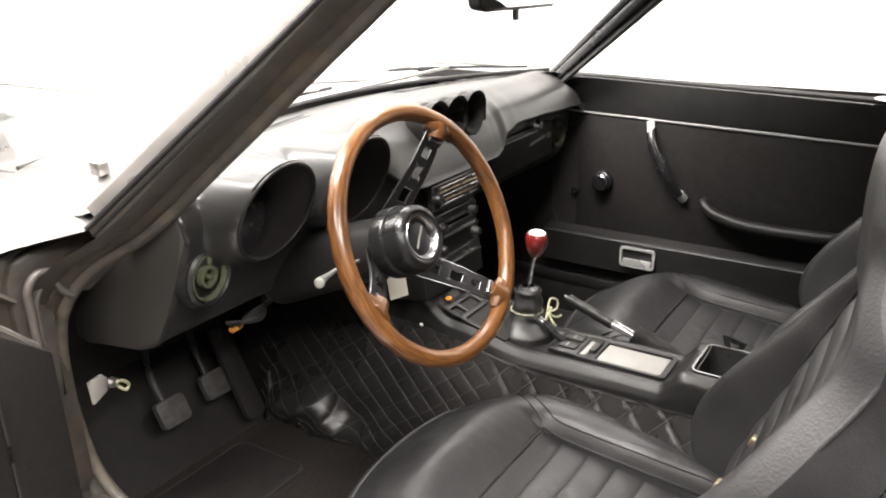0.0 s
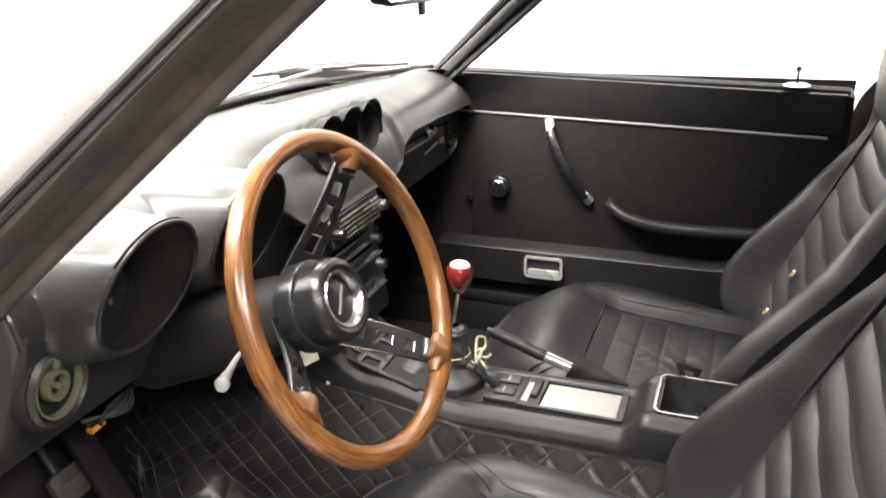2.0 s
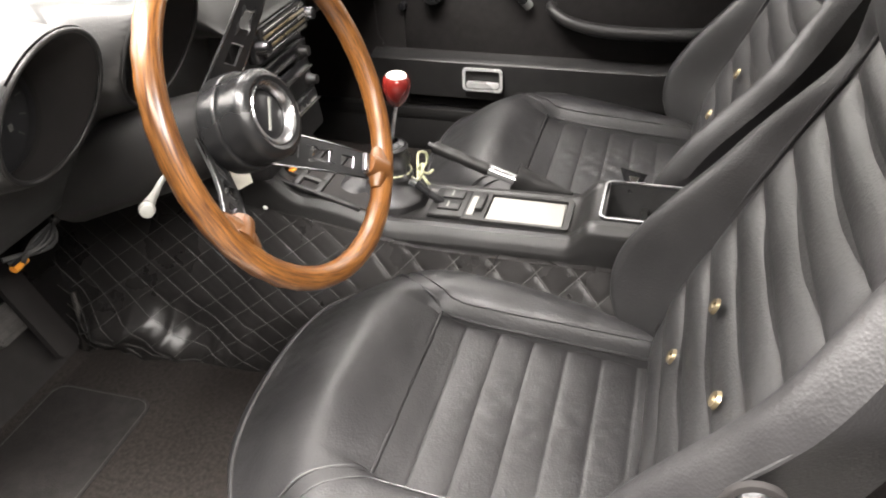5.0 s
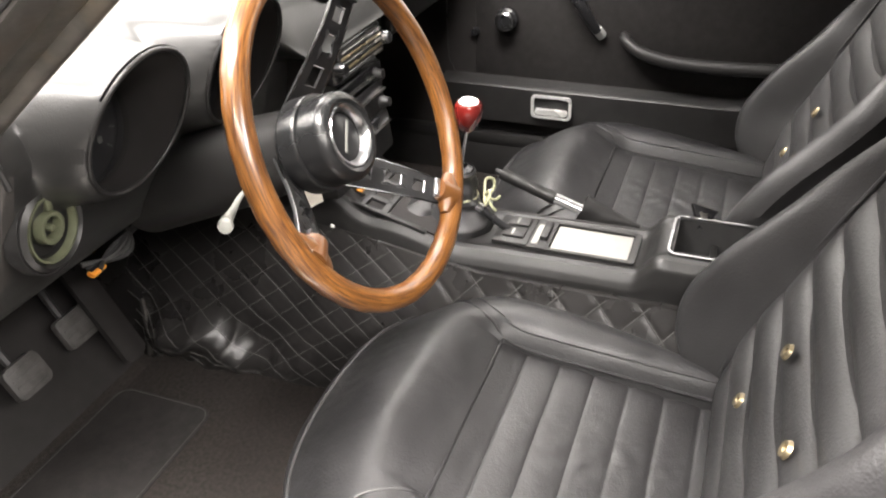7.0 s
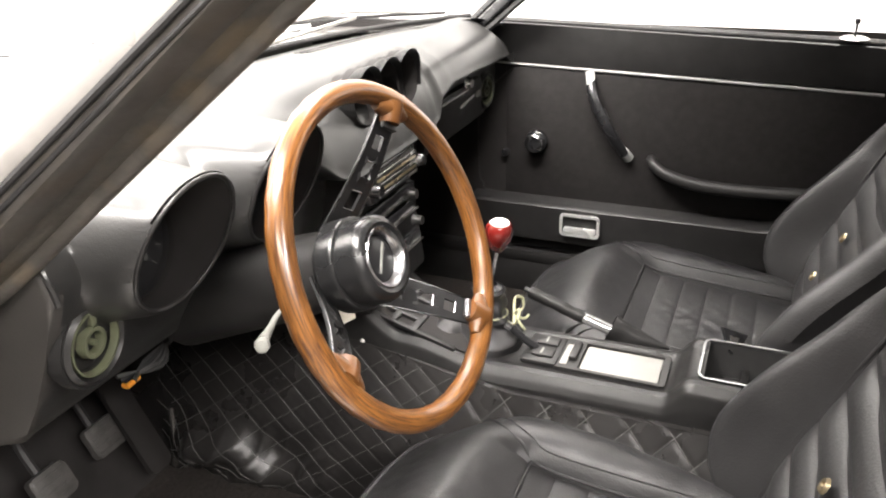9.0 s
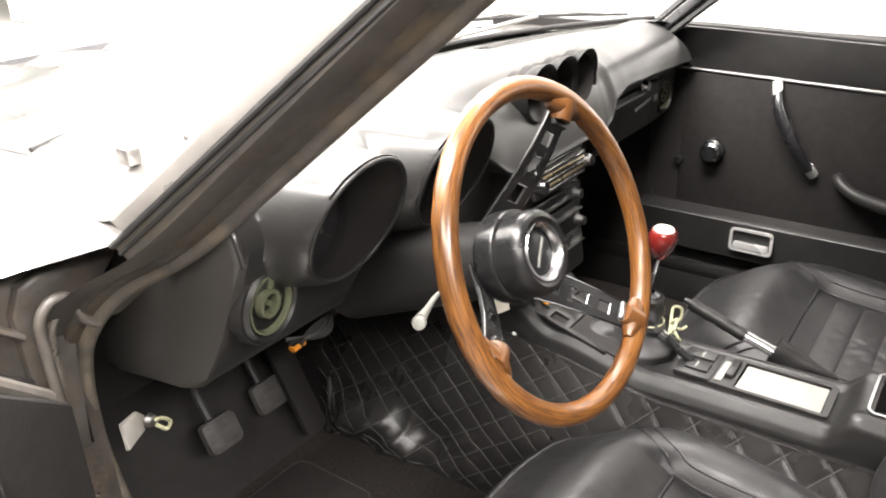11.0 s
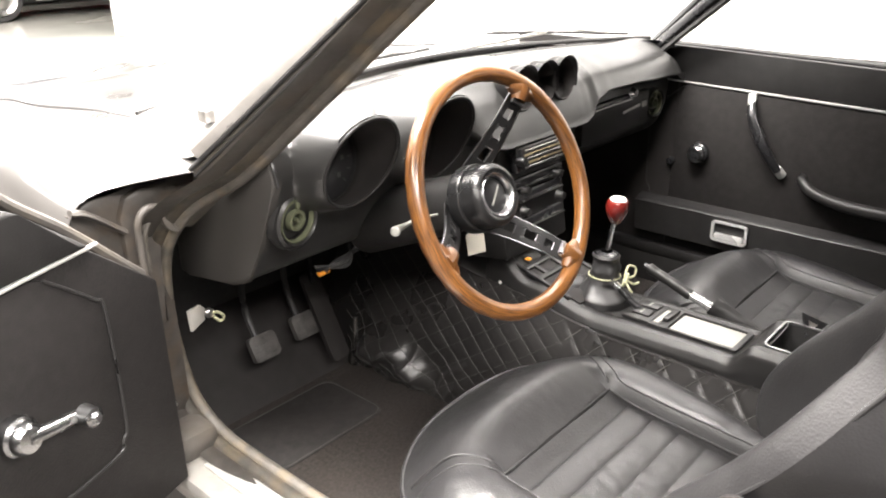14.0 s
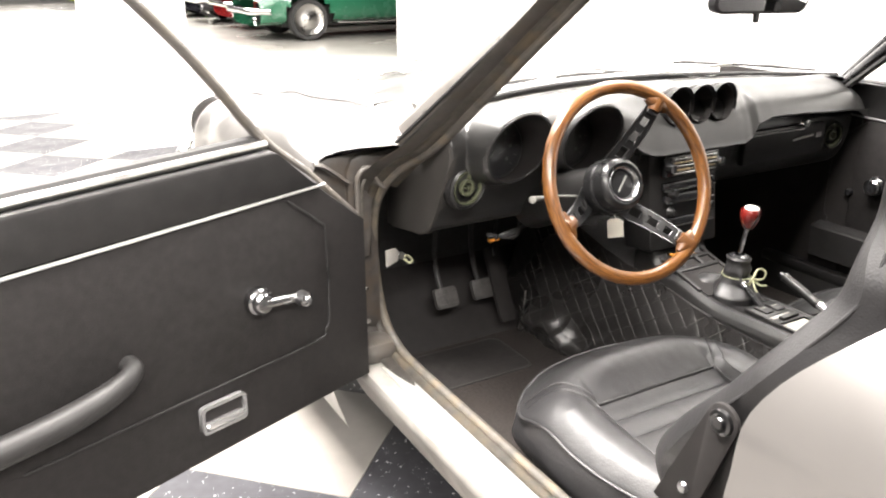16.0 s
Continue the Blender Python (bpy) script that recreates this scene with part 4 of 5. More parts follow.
part("tunnel_top", grid(lambda u, v: ((v * 2 - 1) * (-tunnel_x(-0.3 + 1.5 * u) - 0.033), -0.3 + 1.5 * u, lerp_pts(((0.5, 0.478), (0.8, 0.52), (1.1, 0.58)), -0.3 + 1.5 * u)), 20, 4), QUILT, tunnel)

console = thing("centre_console", (0.0, 0.35, 0.44), "moulded black plastic centre console with storage box", "car console")


def console_half(y):
    return lerp_pts(((-0.1, 0.074), (0.5, 0.074), (0.78, 0.086)), y)


def console_top(y):
    return lerp_pts(((0.268, 0.541), (0.305, 0.509), (0.55, 0.506), (0.70, 0.536), (0.80, 0.595)), y)


def console_fn(u, v):
    y = 0.02 + 0.78 * u
    w, t = console_half(y), console_top(y)
    lo = 0.464 + 0.017 * smooth(0.55, 0.8, y)
    prof = [(-w - 0.004, lo), (-w - 0.006, (lo + t) / 2), (-w, t - 0.012), (-w + 0.010, t - 0.001), (-w + 0.02, t), (-w + 0.026, t - 0.004), (0, t - 0.006)]
    k = v * 12
    i = min(int(k), 11)
    f = k - i
    full = [(x - 0.002, z) for x, z in prof] + [(-x - 0.002, z) for x, z in prof[-2::-1]]
    a, b = full[i], full[i + 1]
    return (a[0] + (b[0] - a[0]) * f, y, a[1] + (b[1] - a[1]) * f)


bm = grid(console_fn, 90, 48)
hole = [f for f in bm.faces if -0.046 < f.calc_center_median().x < 0.058 and 0.115 < f.calc_center_median().y < 0.258 and f.calc_center_median().z > 0.49]
bmesh.ops.delete(bm, geom=hole, context="FACES")
part("console_body", bm, PLASTIC, console)
ctr = Matrix.Translation((0.006, 0.1865, 0.536))
bx = part("storage_box", grid(lambda u, v: (0.006 + 0.052 * math.copysign(abs(math.cos(math.tau * u)) ** 0.25, math.cos(math.tau * u)), 0.1865 + 0.0715 * math.copysign(abs(math.sin(math.tau * u)) ** 0.25, math.sin(math.tau * u)), 0.539 - 0.06 * v), 48, 3, loop_u=True), RUBBER, console)
part("box_floor", box((0.006, 0.1865, 0.479), (0.104, 0.145, 0.004)), RUBBER, bx)
part("box_ledge", box((0.006, 0.20, 0.500), (0.100, 0.010, 0.004), 0.001), PLASTIC, bx)
part("box_trim", frame_ring(round_rect(0.112, 0.152, 0.014), round_rect(0.105, 0.145, 0.011), ctr, 0.006), SHADECHROME, bx, "bright metal rim")
part("ashtray_plate", box((0.001, 0.374, 0.503), (0.070, 0.116, 0.006), 0.002), CREAM, console, "pale ivory ashtray cover")
part("plate_frame", frame_ring(round_rect(0.086, 0.166, 0.006), round_rect(0.073, 0.120, 0.004, cy=-0.014), Matrix.Translation((0.001, 0.388, 0.503)), 0.006), PLASTIC, console)
part("plate_clip", box((0.006, 0.446, 0.511), (0.048, 0.012, 0.009), 0.002), PLASTIC, console)
part("clip_edge", box((-0.004, 0.457, 0.509), (0.056, 0.010, 0.004), 0.001), CREAM, console)
part("switch_plate", box((0.0, 0.494, 0.507), (0.080, 0.056, 0.007), 0.002), PLASTIC, console)
for x in (-0.014, 0.020):
    tg = part("toggle", box((x, 0.492, 0.512), (0.024, 0.034, 0.005), 0.0015), PLASTIC, console)
    part("toggle_mark", box((x, 0.494, 0.5148), (0.016, 0.003, 0.0006)), MARK, tg)
# slotted front panel over the tray
tm = Matrix.Translation((-0.002, 0.685, console_top(0.685) + 0.004)) @ Euler((radians(16), 0, 0)).to_matrix().to_4x4()
for x0, x1, y0, y1 in ((-0.070, -0.060, -0.07, 0.09), (0.060, 0.070, -0.07, 0.09), (-0.070, 0.070, 0.075, 0.09), (-0.070, 0.070, 0.035, 0.047), (-0.070, 0.070, -0.002, 0.010), (-0.04, -0.028, -0.002, 0.09), (0.015, 0.027, 0.0, 0.09)):
    part("panel_bar", box(tm @ Vector(((x0 + x1) / 2, (y0 + y1) / 2, 0)), (x1 - x0, y1 - y0, 0.007), 0.002, m=tm.to_3x3().to_4x4()), PLASTIC, console)
part("tray_liner", box((-0.002, 0.67, console_top(0.67) - 0.001), (0.125, 0.15, 0.004), m=Euler((radians(14), 0, 0)).to_matrix().to_4x4()), WELL, console)


def tray_fn(u, v):
    a = math.tau * u
    r = 0.040 * (1 - v ** 2) ** 0.5 if v < 1 else 0.0
    return (-0.006 + r * 1.1 * math.cos(a), 0.655 + 0.8 * r * math.sin(a), 0.514 + 0.022 * v + 0.004 * math.sin(a * 4 + v * 5) * (1 - v))


part("tray_liner_sheet", grid(tray_fn, 36, 10, loop_u=True), LEATHER, console, "crumpled black sheet in the open tray")
for x, y in ((0.02, 0.735), (-0.035, 0.74)):
    part("warning_lamp", box((x, y, console_top(y) + 0.001), (0.012, 0.01, 0.005), 0.001), ORANGE, console, "small orange warning lamp")
part("side_screw", lathe(((0, 0.002), (0.003, 0.001), (0.004, 0)), axes((-0.0935, 0.765, 0.520), (-1, 0, 0)), 10), WHITEP, console)

# gear lever
lever = thing("gear_lever", (0.008, 0.59, 0.525), "chrome gear lever with a red lacquered knob", "gear lever")
part("lever_rod", tube([(0.008, 0.594, 0.54), (0.006, 0.584, 0.62), (0.004, 0.574, 0.672)], 0.0045, 10, 8), CHROME, lever)
km = axes((0.004, 0.5735, 0.664), (-0.02, -0.09, 1))
kb = part("knob", lathe(((0, 0), (0.009, 0.001), (0.014, 0.008), (0.0195, 0.022), (0.0215, 0.033), (0.020, 0.043), (0.0165, 0.047), (0, 0.0475)), km, 32), KNOB, lever, "glossy red wooden knob")
part("shift_plate", lathe(((0, 0.0495), (0.0135, 0.049), (0.015, 0.0465)), km, 28), WHITEP, kb, "white shift pattern disc")
part("plate_lines", box(km @ Vector((0, 0, 0.0497)), (0.014, 0.002, 0.0006), m=km.to_3x3().to_4x4()), KNOB, kb)


def boot_fn(u, v):
    """A creased leather bag that narrows to a neck with a turned-out lip."""
    a = math.tau * u
    r = lerp_pts(((0, 0.052), (0.12, 0.050), (0.42, 0.030), (0.6, 0.0235), (0.86, 0.0225), (0.95, 0.0245), (1.0, 0.0215)), v)
    r += 0.0035 * math.sin(a * 4 + v * 7) * (1 - v) + 0.0028 * math.sin(v * 21 + 1.5 * math.sin(a)) * smooth(0.05, 0.3, v) * (1 - v)
    r += 0.007 * noise.noise(Vector((math.cos(a) * 1.6, math.sin(a) * 1.6, v * 4))) * (1 - v ** 3)
    return (0.008 + r * 1.02 * math.cos(a), 0.592 + r * 1.12 * math.sin(a) - 0.003 * v, 0.500 + 0.098 * v)


part("boot", grid(boot_fn, 56, 40, loop_u=True), LEATHER, lever, "creased black leather gaiter")
part("boot_collar", lathe(((0.018, -0.006), (0.024, -0.002), (0.024, 0.004), (0.014, 0.008)), Matrix.Translation((0.008, 0.588, 0.594)) @ Matrix.Diagonal((0.85, 0.85, 1, 1)), 24), SATIN, lever)
choke = thing("choke_lever", (-0.012, 0.53, 0.525), "small chrome-tipped choke lever on the console", "lever")
part("lever_arm", tube([(-0.006, 0.505, 0.512), (-0.011, 0.53, 0.531), (-0.013, 0.545, 0.545)], 0.006, 10, 8), SATIN, choke)
part("lever_tip", tube([(-0.013, 0.545, 0.545), (-0.015, 0.554, 0.551)], 0.007, 10, 4), CHROME, choke)
cord = thing("cord_bow", (0.012, 0.556, 0.53), "olive cord tied in a bow round the gaiter", "cord")
for loop in (((0, 0, 0), (0.02, 0.004, 0.018), (0.036, -0.004, 0.012), (0.028, -0.006, -0.002), (0, 0, 0)), ((0, 0, 0), (-0.012, -0.012, 0.016), (-0.026, -0.014, 0.006), (-0.018, -0.006, -0.008), (0, 0, 0)),
             ((0, 0, 0), (0.012, -0.012, -0.012), (0.03, -0.016, -0.014)), ((0, 0, 0), (-0.008, -0.014, -0.014), (-0.006, -0.02, -0.022))):
    part("cord_loop", tube([(0.010 + a * 0.9, 0.548 + b, 0.556 + c) for a, b, c in loop], 0.0022, 6, 20), ROPE, cord)
part("cord_ring", tube([(0.008 + 0.0285 * math.cos(k / 24 * math.tau), 0.590 + 0.031 * math.sin(k / 24 * math.tau), 0.553) for k in range(24)], 0.0012, 6, closed=True), ROPE, cord)

# handbrake
hb = thing("handbrake", (0.11, 0.38, 0.50), "black handbrake lever with a chrome collar", "handbrake")
part("grip", tube([(0.124, 0.462, 0.504), (0.124, 0.486, 0.512), (0.125, 0.510, 0.521), (0.125, 0.535, 0.529), (0.125, 0.556, 0.537)], lambda t: 0.0105 + 0.0004 * math.sin(t * 22), 16, 24), PLASTIC, hb)
part("release_button", tube([(0.125, 0.556, 0.537), (0.125, 0.566, 0.540)], 0.005, 10), SATIN, hb)
part("collar", tube([(0.124, 0.400, 0.484), (0.124, 0.430, 0.494), (0.124, 0.464, 0.505)], 0.0095, 16), TRIMCHROME, hb)
part("lever_base", tube([(0.124, 0.36, 0.47), (0.124, 0.402, 0.485)], 0.012, 12), SATIN, hb)


def hb_boot(u, v):
    """A limp cone, open towards the grip and flattened to its tail."""
    a = math.tau * u
    c = Vector((0.124, 0.418, 0.489)).lerp(Vector((0.124, 0.318, 0.474)), v)
    r = (0.029 - 0.026 * v ** 0.9) * (1 + 0.05 * math.sin(3 * a + 9 * v) * (1 - v))
    lean = 0.42 * r * math.sin(a) * (1 - v)
    return (c.x + r * 0.85 * math.cos(a), c.y - lean, c.z + r * math.sin(a))


part("gaiter", grid(hb_boot, 24, 24, loop_u=True), VINYL, hb, "black vinyl gaiter")

# ---------------------------------------------------------------- seats
GROMMETS = ((0.035, 0.600), (-0.110, 0.600), (0.035, 0.520))


def build_seat(cx, label, back=0.0):
    seat = thing("bucket_seat", (cx, 0.3, 0.255), label, "car seat", "front seats")
    YB, YF = 0.09, 0.625

    def base(y):
        return 0.430 - 0.040 * max(0, (0.45 - y) / 0.35)

    def half(y):
        """Half the cushion's width at y."""
        return 0.266 - 0.060 * smooth(0.38, 0.10, y)

    def top(x, y):
        """Height of the upholstery over the plan; x from the seat's middle."""
        xs, w = abs(x), half(y)
        f = smooth(0.42, 0.54, y)
        k = min(1, max(0, (xs - 0.146) / (w + 0.010 - 0.146)))
        side = 0.040 * math.sin(math.pi * k ** 0.85) ** 0.75 - 0.020 * k ** 2
        front = 0.662 - 0.085 * min(1, xs / 0.27) ** 3
        fall = 1 - smooth(-0.02, 0.16, front - y)
        z = base(y) + side * (1 - f) + (0.060 - 0.052 * (xs / 0.27) ** 2.6) * f - 0.072 * fall ** 1.6
        return z - 0.008 * math.exp(-((xs - 0.150) / 0.009) ** 2) * (1 - smooth(0.44, 0.47, y))

    def cushion_fn(u, v):
        a = (u - 0.5) * 2
        s = math.copysign(min(1, abs(a) / 0.86), a)
        drop_u = max(0, (abs(a) - 0.86) / 0.14)
        vv = max(0, (v - 0.12) / 0.88)
        drop_v = max(0, 1 - v / 0.12)
        front = 0.662 - 0.085 * abs(s) ** 3
        y = front + (YB - front) * vv
        x = s * (half(y) - 0.022 * (1 - min(1, vv / 0.25)) ** 2)
        z = top(x, y)
        z -= 0.03 * (1 - smooth(0.138, 0.148, abs(x))) * (1 - smooth(0.448, 0.458, y))
        d = max(drop_u, drop_v)
        z -= (z - 0.30) * d
        x += math.copysign(1, s) * drop_u * (0.030 * math.sin(math.pi * min(1, d * 1.15)) - 0.030 * d)
        y += drop_v * (0.026 * math.sin(math.pi * min(1, d * 1.1)) - 0.05 * d)
        z += 0.0013 * noise.noise(Vector((x * 14, y * 14, cx))) + 0.0008 * noise.noise(Vector((x * 60, y * 60, cx)))
        return (cx + x, y, z)
    part("cushion", grid(cushion_fn, 120, 120), LEATHER, seat)

    def insert_fn(u, v):
        x = (u - 0.5) * 2 * 0.149
        y = 0.470 + (0.10 - 0.470) * v
        ch = abs(math.sin(math.pi * v * 7.75))
        wear = math.exp(-(x / 0.07) ** 2) * smooth(0.1, 0.3, v)
        return (cx + x, y, 0.4270 + 0.0040 * ch ** 0.3 - 0.044 * v + 0.012 * (1 - smooth(0.0, 0.12, v)) + 0.0006 * noise.noise(Vector((x * 30, y * 40, cx))) + 0.0022 * wear * noise.noise(Vector((x * 130, y * 45, cx))))
    part("pleated_insert", grid(insert_fn, 40, 170), LEATHER, seat, "pleated leather insert")

    def welt(name, plan, r, lift=0.001):
        part(name, tube([(cx + x, y, top(x, y) + lift) for x, y in plan], r, 8, 40), LEATHER, seat)
    for s in (-1, 1):
        welt("piping", [(s * 0.152, 0.10), (s * 0.151, 0.30), (s * 0.150, 0.44), (s * 0.158, 0.475), (s * 0.185, 0.52), (s * 0.213, 0.548), (s * 0.232, 0.566)], 0.0026)
        welt("twin_piping", [(s * 0.165, 0.10), (s * 0.164, 0.30), (s * 0.163, 0.43), (s * 0.172, 0.462), (s * 0.196, 0.502), (s * 0.222, 0.527), (s * 0.244, 0.541)], 0.0014)
        welt("side_piping", [(s * (half(y) - 0.001), y) for y in (0.10, 0.17, 0.24, 0.31, 0.38, 0.45, 0.50)] + [(s * 0.260, 0.535), (s * 0.248, 0.562), (s * 0.230, 0.588)], 0.0032)
    welt("front_piping", [(-0.230, 0.588), (-0.19, 0.618), (-0.12, 0.642), (0, 0.652), (0.12, 0.642), (0.19, 0.618), (0.230, 0.588)], 0.0030)
    welt("insert_seam", [(-0.15, 0.458), (0, 0.459), (0.15, 0.458)], 0.0022, -0.004)

    back_c = curve(((0.38, 0.172), (0.45, 0.155), (0.51, 0.137), (0.62, 0.088), (0.744, 0.036), (0.85, -0.004), (0.95, -0.030), (1.10, -0.062)))
    wing_y = curve(((0.38, 0.180), (0.42, 0.206), (0.47, 0.225), (0.52, 0.220), (0.57, 0.194), (0.61, 0.166), (0.67, 0.116), (0.72, 0.080), (0.79, 0.034), (0.84, 0.006), (0.90, -0.003), (0.97, -0.002), (1.03, -0.012), (1.10, -0.045)))

    def back_w(z):
        return lerp_pts(((0.38, 0.222), (0.55, 0.258), (0.70, 0.255), (0.85, 0.208), (0.95, 0.168), (1.04, 0.150), (1.10, 0.12)), z)

    def back_fn(z0, z1, round_top):
        def fn(u, v):
            z = z0 + (z1 - z0) * v
            w, c, f = back_w(z), back_c(z), wing_y(z) + 0.008
            k = math.sqrt(max(0.0, 1 - max(0, (v - 0.5) / 0.5) ** 2.4)) if round_top else 1.0
            head = smooth(0.845, 0.91, z)
            if u < 0.64:
                xn = (u / 0.64) * 2 - 1
                wing = smooth(0.70, 0.87, abs(xn))
                y = c + (f - c) * wing
                y += (f + 0.022 * (1 - xn * xn) - y) * head
                y -= 0.034 * (max(0, abs(xn) - 0.90) / 0.10) ** 2 * (1 - 0.6 * head)
                x = xn * w
            else:
                xn = 1 - (u - 0.64) / 0.36 * 2
                y = c - 0.070 - 0.030 * (1 - xn * xn) - 0.008 * head
                x = xn * w * (0.93 - 0.05 * (1 - abs(xn)))
            y = (c - 0.03) + (y - (c - 0.03)) * (0.2 + 0.8 * k)
            x *= 0.30 + 0.70 * k
            n = 0.0018 * noise.noise(Vector((x * 11, z * 11, cx)))
            return (cx + x, y + n, z)
        return fn
    part("backrest", grid(back_fn(0.385, 0.925, False), 150, 70, loop_u=True), LEATHER, seat)
    bm = grid(back_fn(0.918, 1.075, True), 90, 30, loop_u=True)
    bmesh.ops.holes_fill(bm, edges=[e for e in bm.edges if e.is_boundary])
    part("headrest", bm, LEATHER, seat)

    def pleat_fn(u, v):
        z = 0.425 + (0.880 - 0.425) * v
        xn = (u - 0.5) * 2
        w = back_w(z) * 0.735
        zz = z - 0.016 * (1 - xn * xn)
        ch = abs(math.sin(math.pi * v * 9.0))
        y = back_c(z) - 0.001 + 0.015 * ch ** 0.5 * (1 - abs(xn) ** 8) + 0.006 * abs(xn) ** 3
        return (cx + xn * w, y, zz)
    part("pleated_back", grid(pleat_fn, 30, 170), LEATHER, seat, "pleated leather backrest insert")
    for gx, gz in GROMMETS:
        gm = axes((cx + gx, back_c(gz) + 0.014, gz), (0, 1, 0.45))
        gr = part("grommet", lathe(((0.003, 0.0), (0.004, 0.004), (0.008, 0.005), (0.010, 0.001)), gm, 18), BRASS, seat, "brass ventilation grommet")
        part("grommet_hole", lathe(((0, 0.001), (0.0035, 0.001)), gm, 12), RUBBER, gr)
    for s in (-1, 1):
        part("back_piping", tube([(cx + s * back_w(z) * 0.745, back_c(z) + 0.009, z) for z in (0.44, 0.52, 0.60, 0.68, 0.76, 0.84, 0.875)], 0.003, 8, 30), LEATHER, seat)
        if s * cx > 0:
            part("wing_seam", tube([(cx + s * back_w(z) * 0.985, wing_y(z) - 0.026, z) for z in (0.44, 0.50, 0.56, 0.63, 0.70, 0.77, 0.84, 0.90)], 0.003, 8, 40), LEATHER, seat)
        if s * cx > 0:
            pm = axes((cx + s * 0.262, 0.091, 0.646), (s, 0, 0), (0, s * 0.93, s * 0.36))
            plate = [(0.025 * math.sin(radians(a)), 0.025 * math.cos(radians(a))) for a in range(-100, 101, 20)] + [(0.034, -0.20), (-0.034, -0.20)]
            hp = part("hinge_plate", slab(plate[::-1], pm, 0.006, 0.002), WELL, seat, "black hinge plate")
            part("hinge_bolt", lathe(((0, 0.015), (0.007, 0.015), (0.009, 0.011), (0.013, 0.013), (0.017, 0.011), (0.0185, 0.006)), pm, 24), DARKSTEEL, hp, "worn steel pivot bolt")
            part("lower_bolt", lathe(((0, 0.011), (0.007, 0.010), (0.009, 0.006)), axes((cx + s * 0.262, 0.141, 0.514), (s, 0, 0)), 16), SHADECHROME, hp)
        if s * cx > 0 and cx < 0:
            part("rail_bracket", box((cx - 0.235, 0.435, 0.283), (0.032, 0.05, 0.022), 0.004), SILLP, seat, "pale worn rail bracket")
        part("seat_rail", box((cx + s * 0.19, 0.33, 0.275), (0.03, 0.5, 0.04), 0.004), RUST, seat, "rusty seat rail")
    part("cushion_base", box((cx, 0.34, 0.305), (0.46, 0.48, 0.03), 0.01), RUBBER, seat)
    if cx < 0:
        part("inner_hinge", lathe(((0, 0.020), (0.018, 0.018), (0.028, 0.010), (0.030, 0.0), (0.030, -0.02)), axes((cx + 0.262, 0.215, 0.395), (1, 0, 0)), 22), RUBBER, seat, "black plastic hinge cover")
    seat.location.y -= back
    return seat


build_seat(-0.335, "black leather bucket seat with pleated insert, driver's side")
build_seat(0.343, "black leather bucket seat with pleated insert, passenger's side", 0.038)

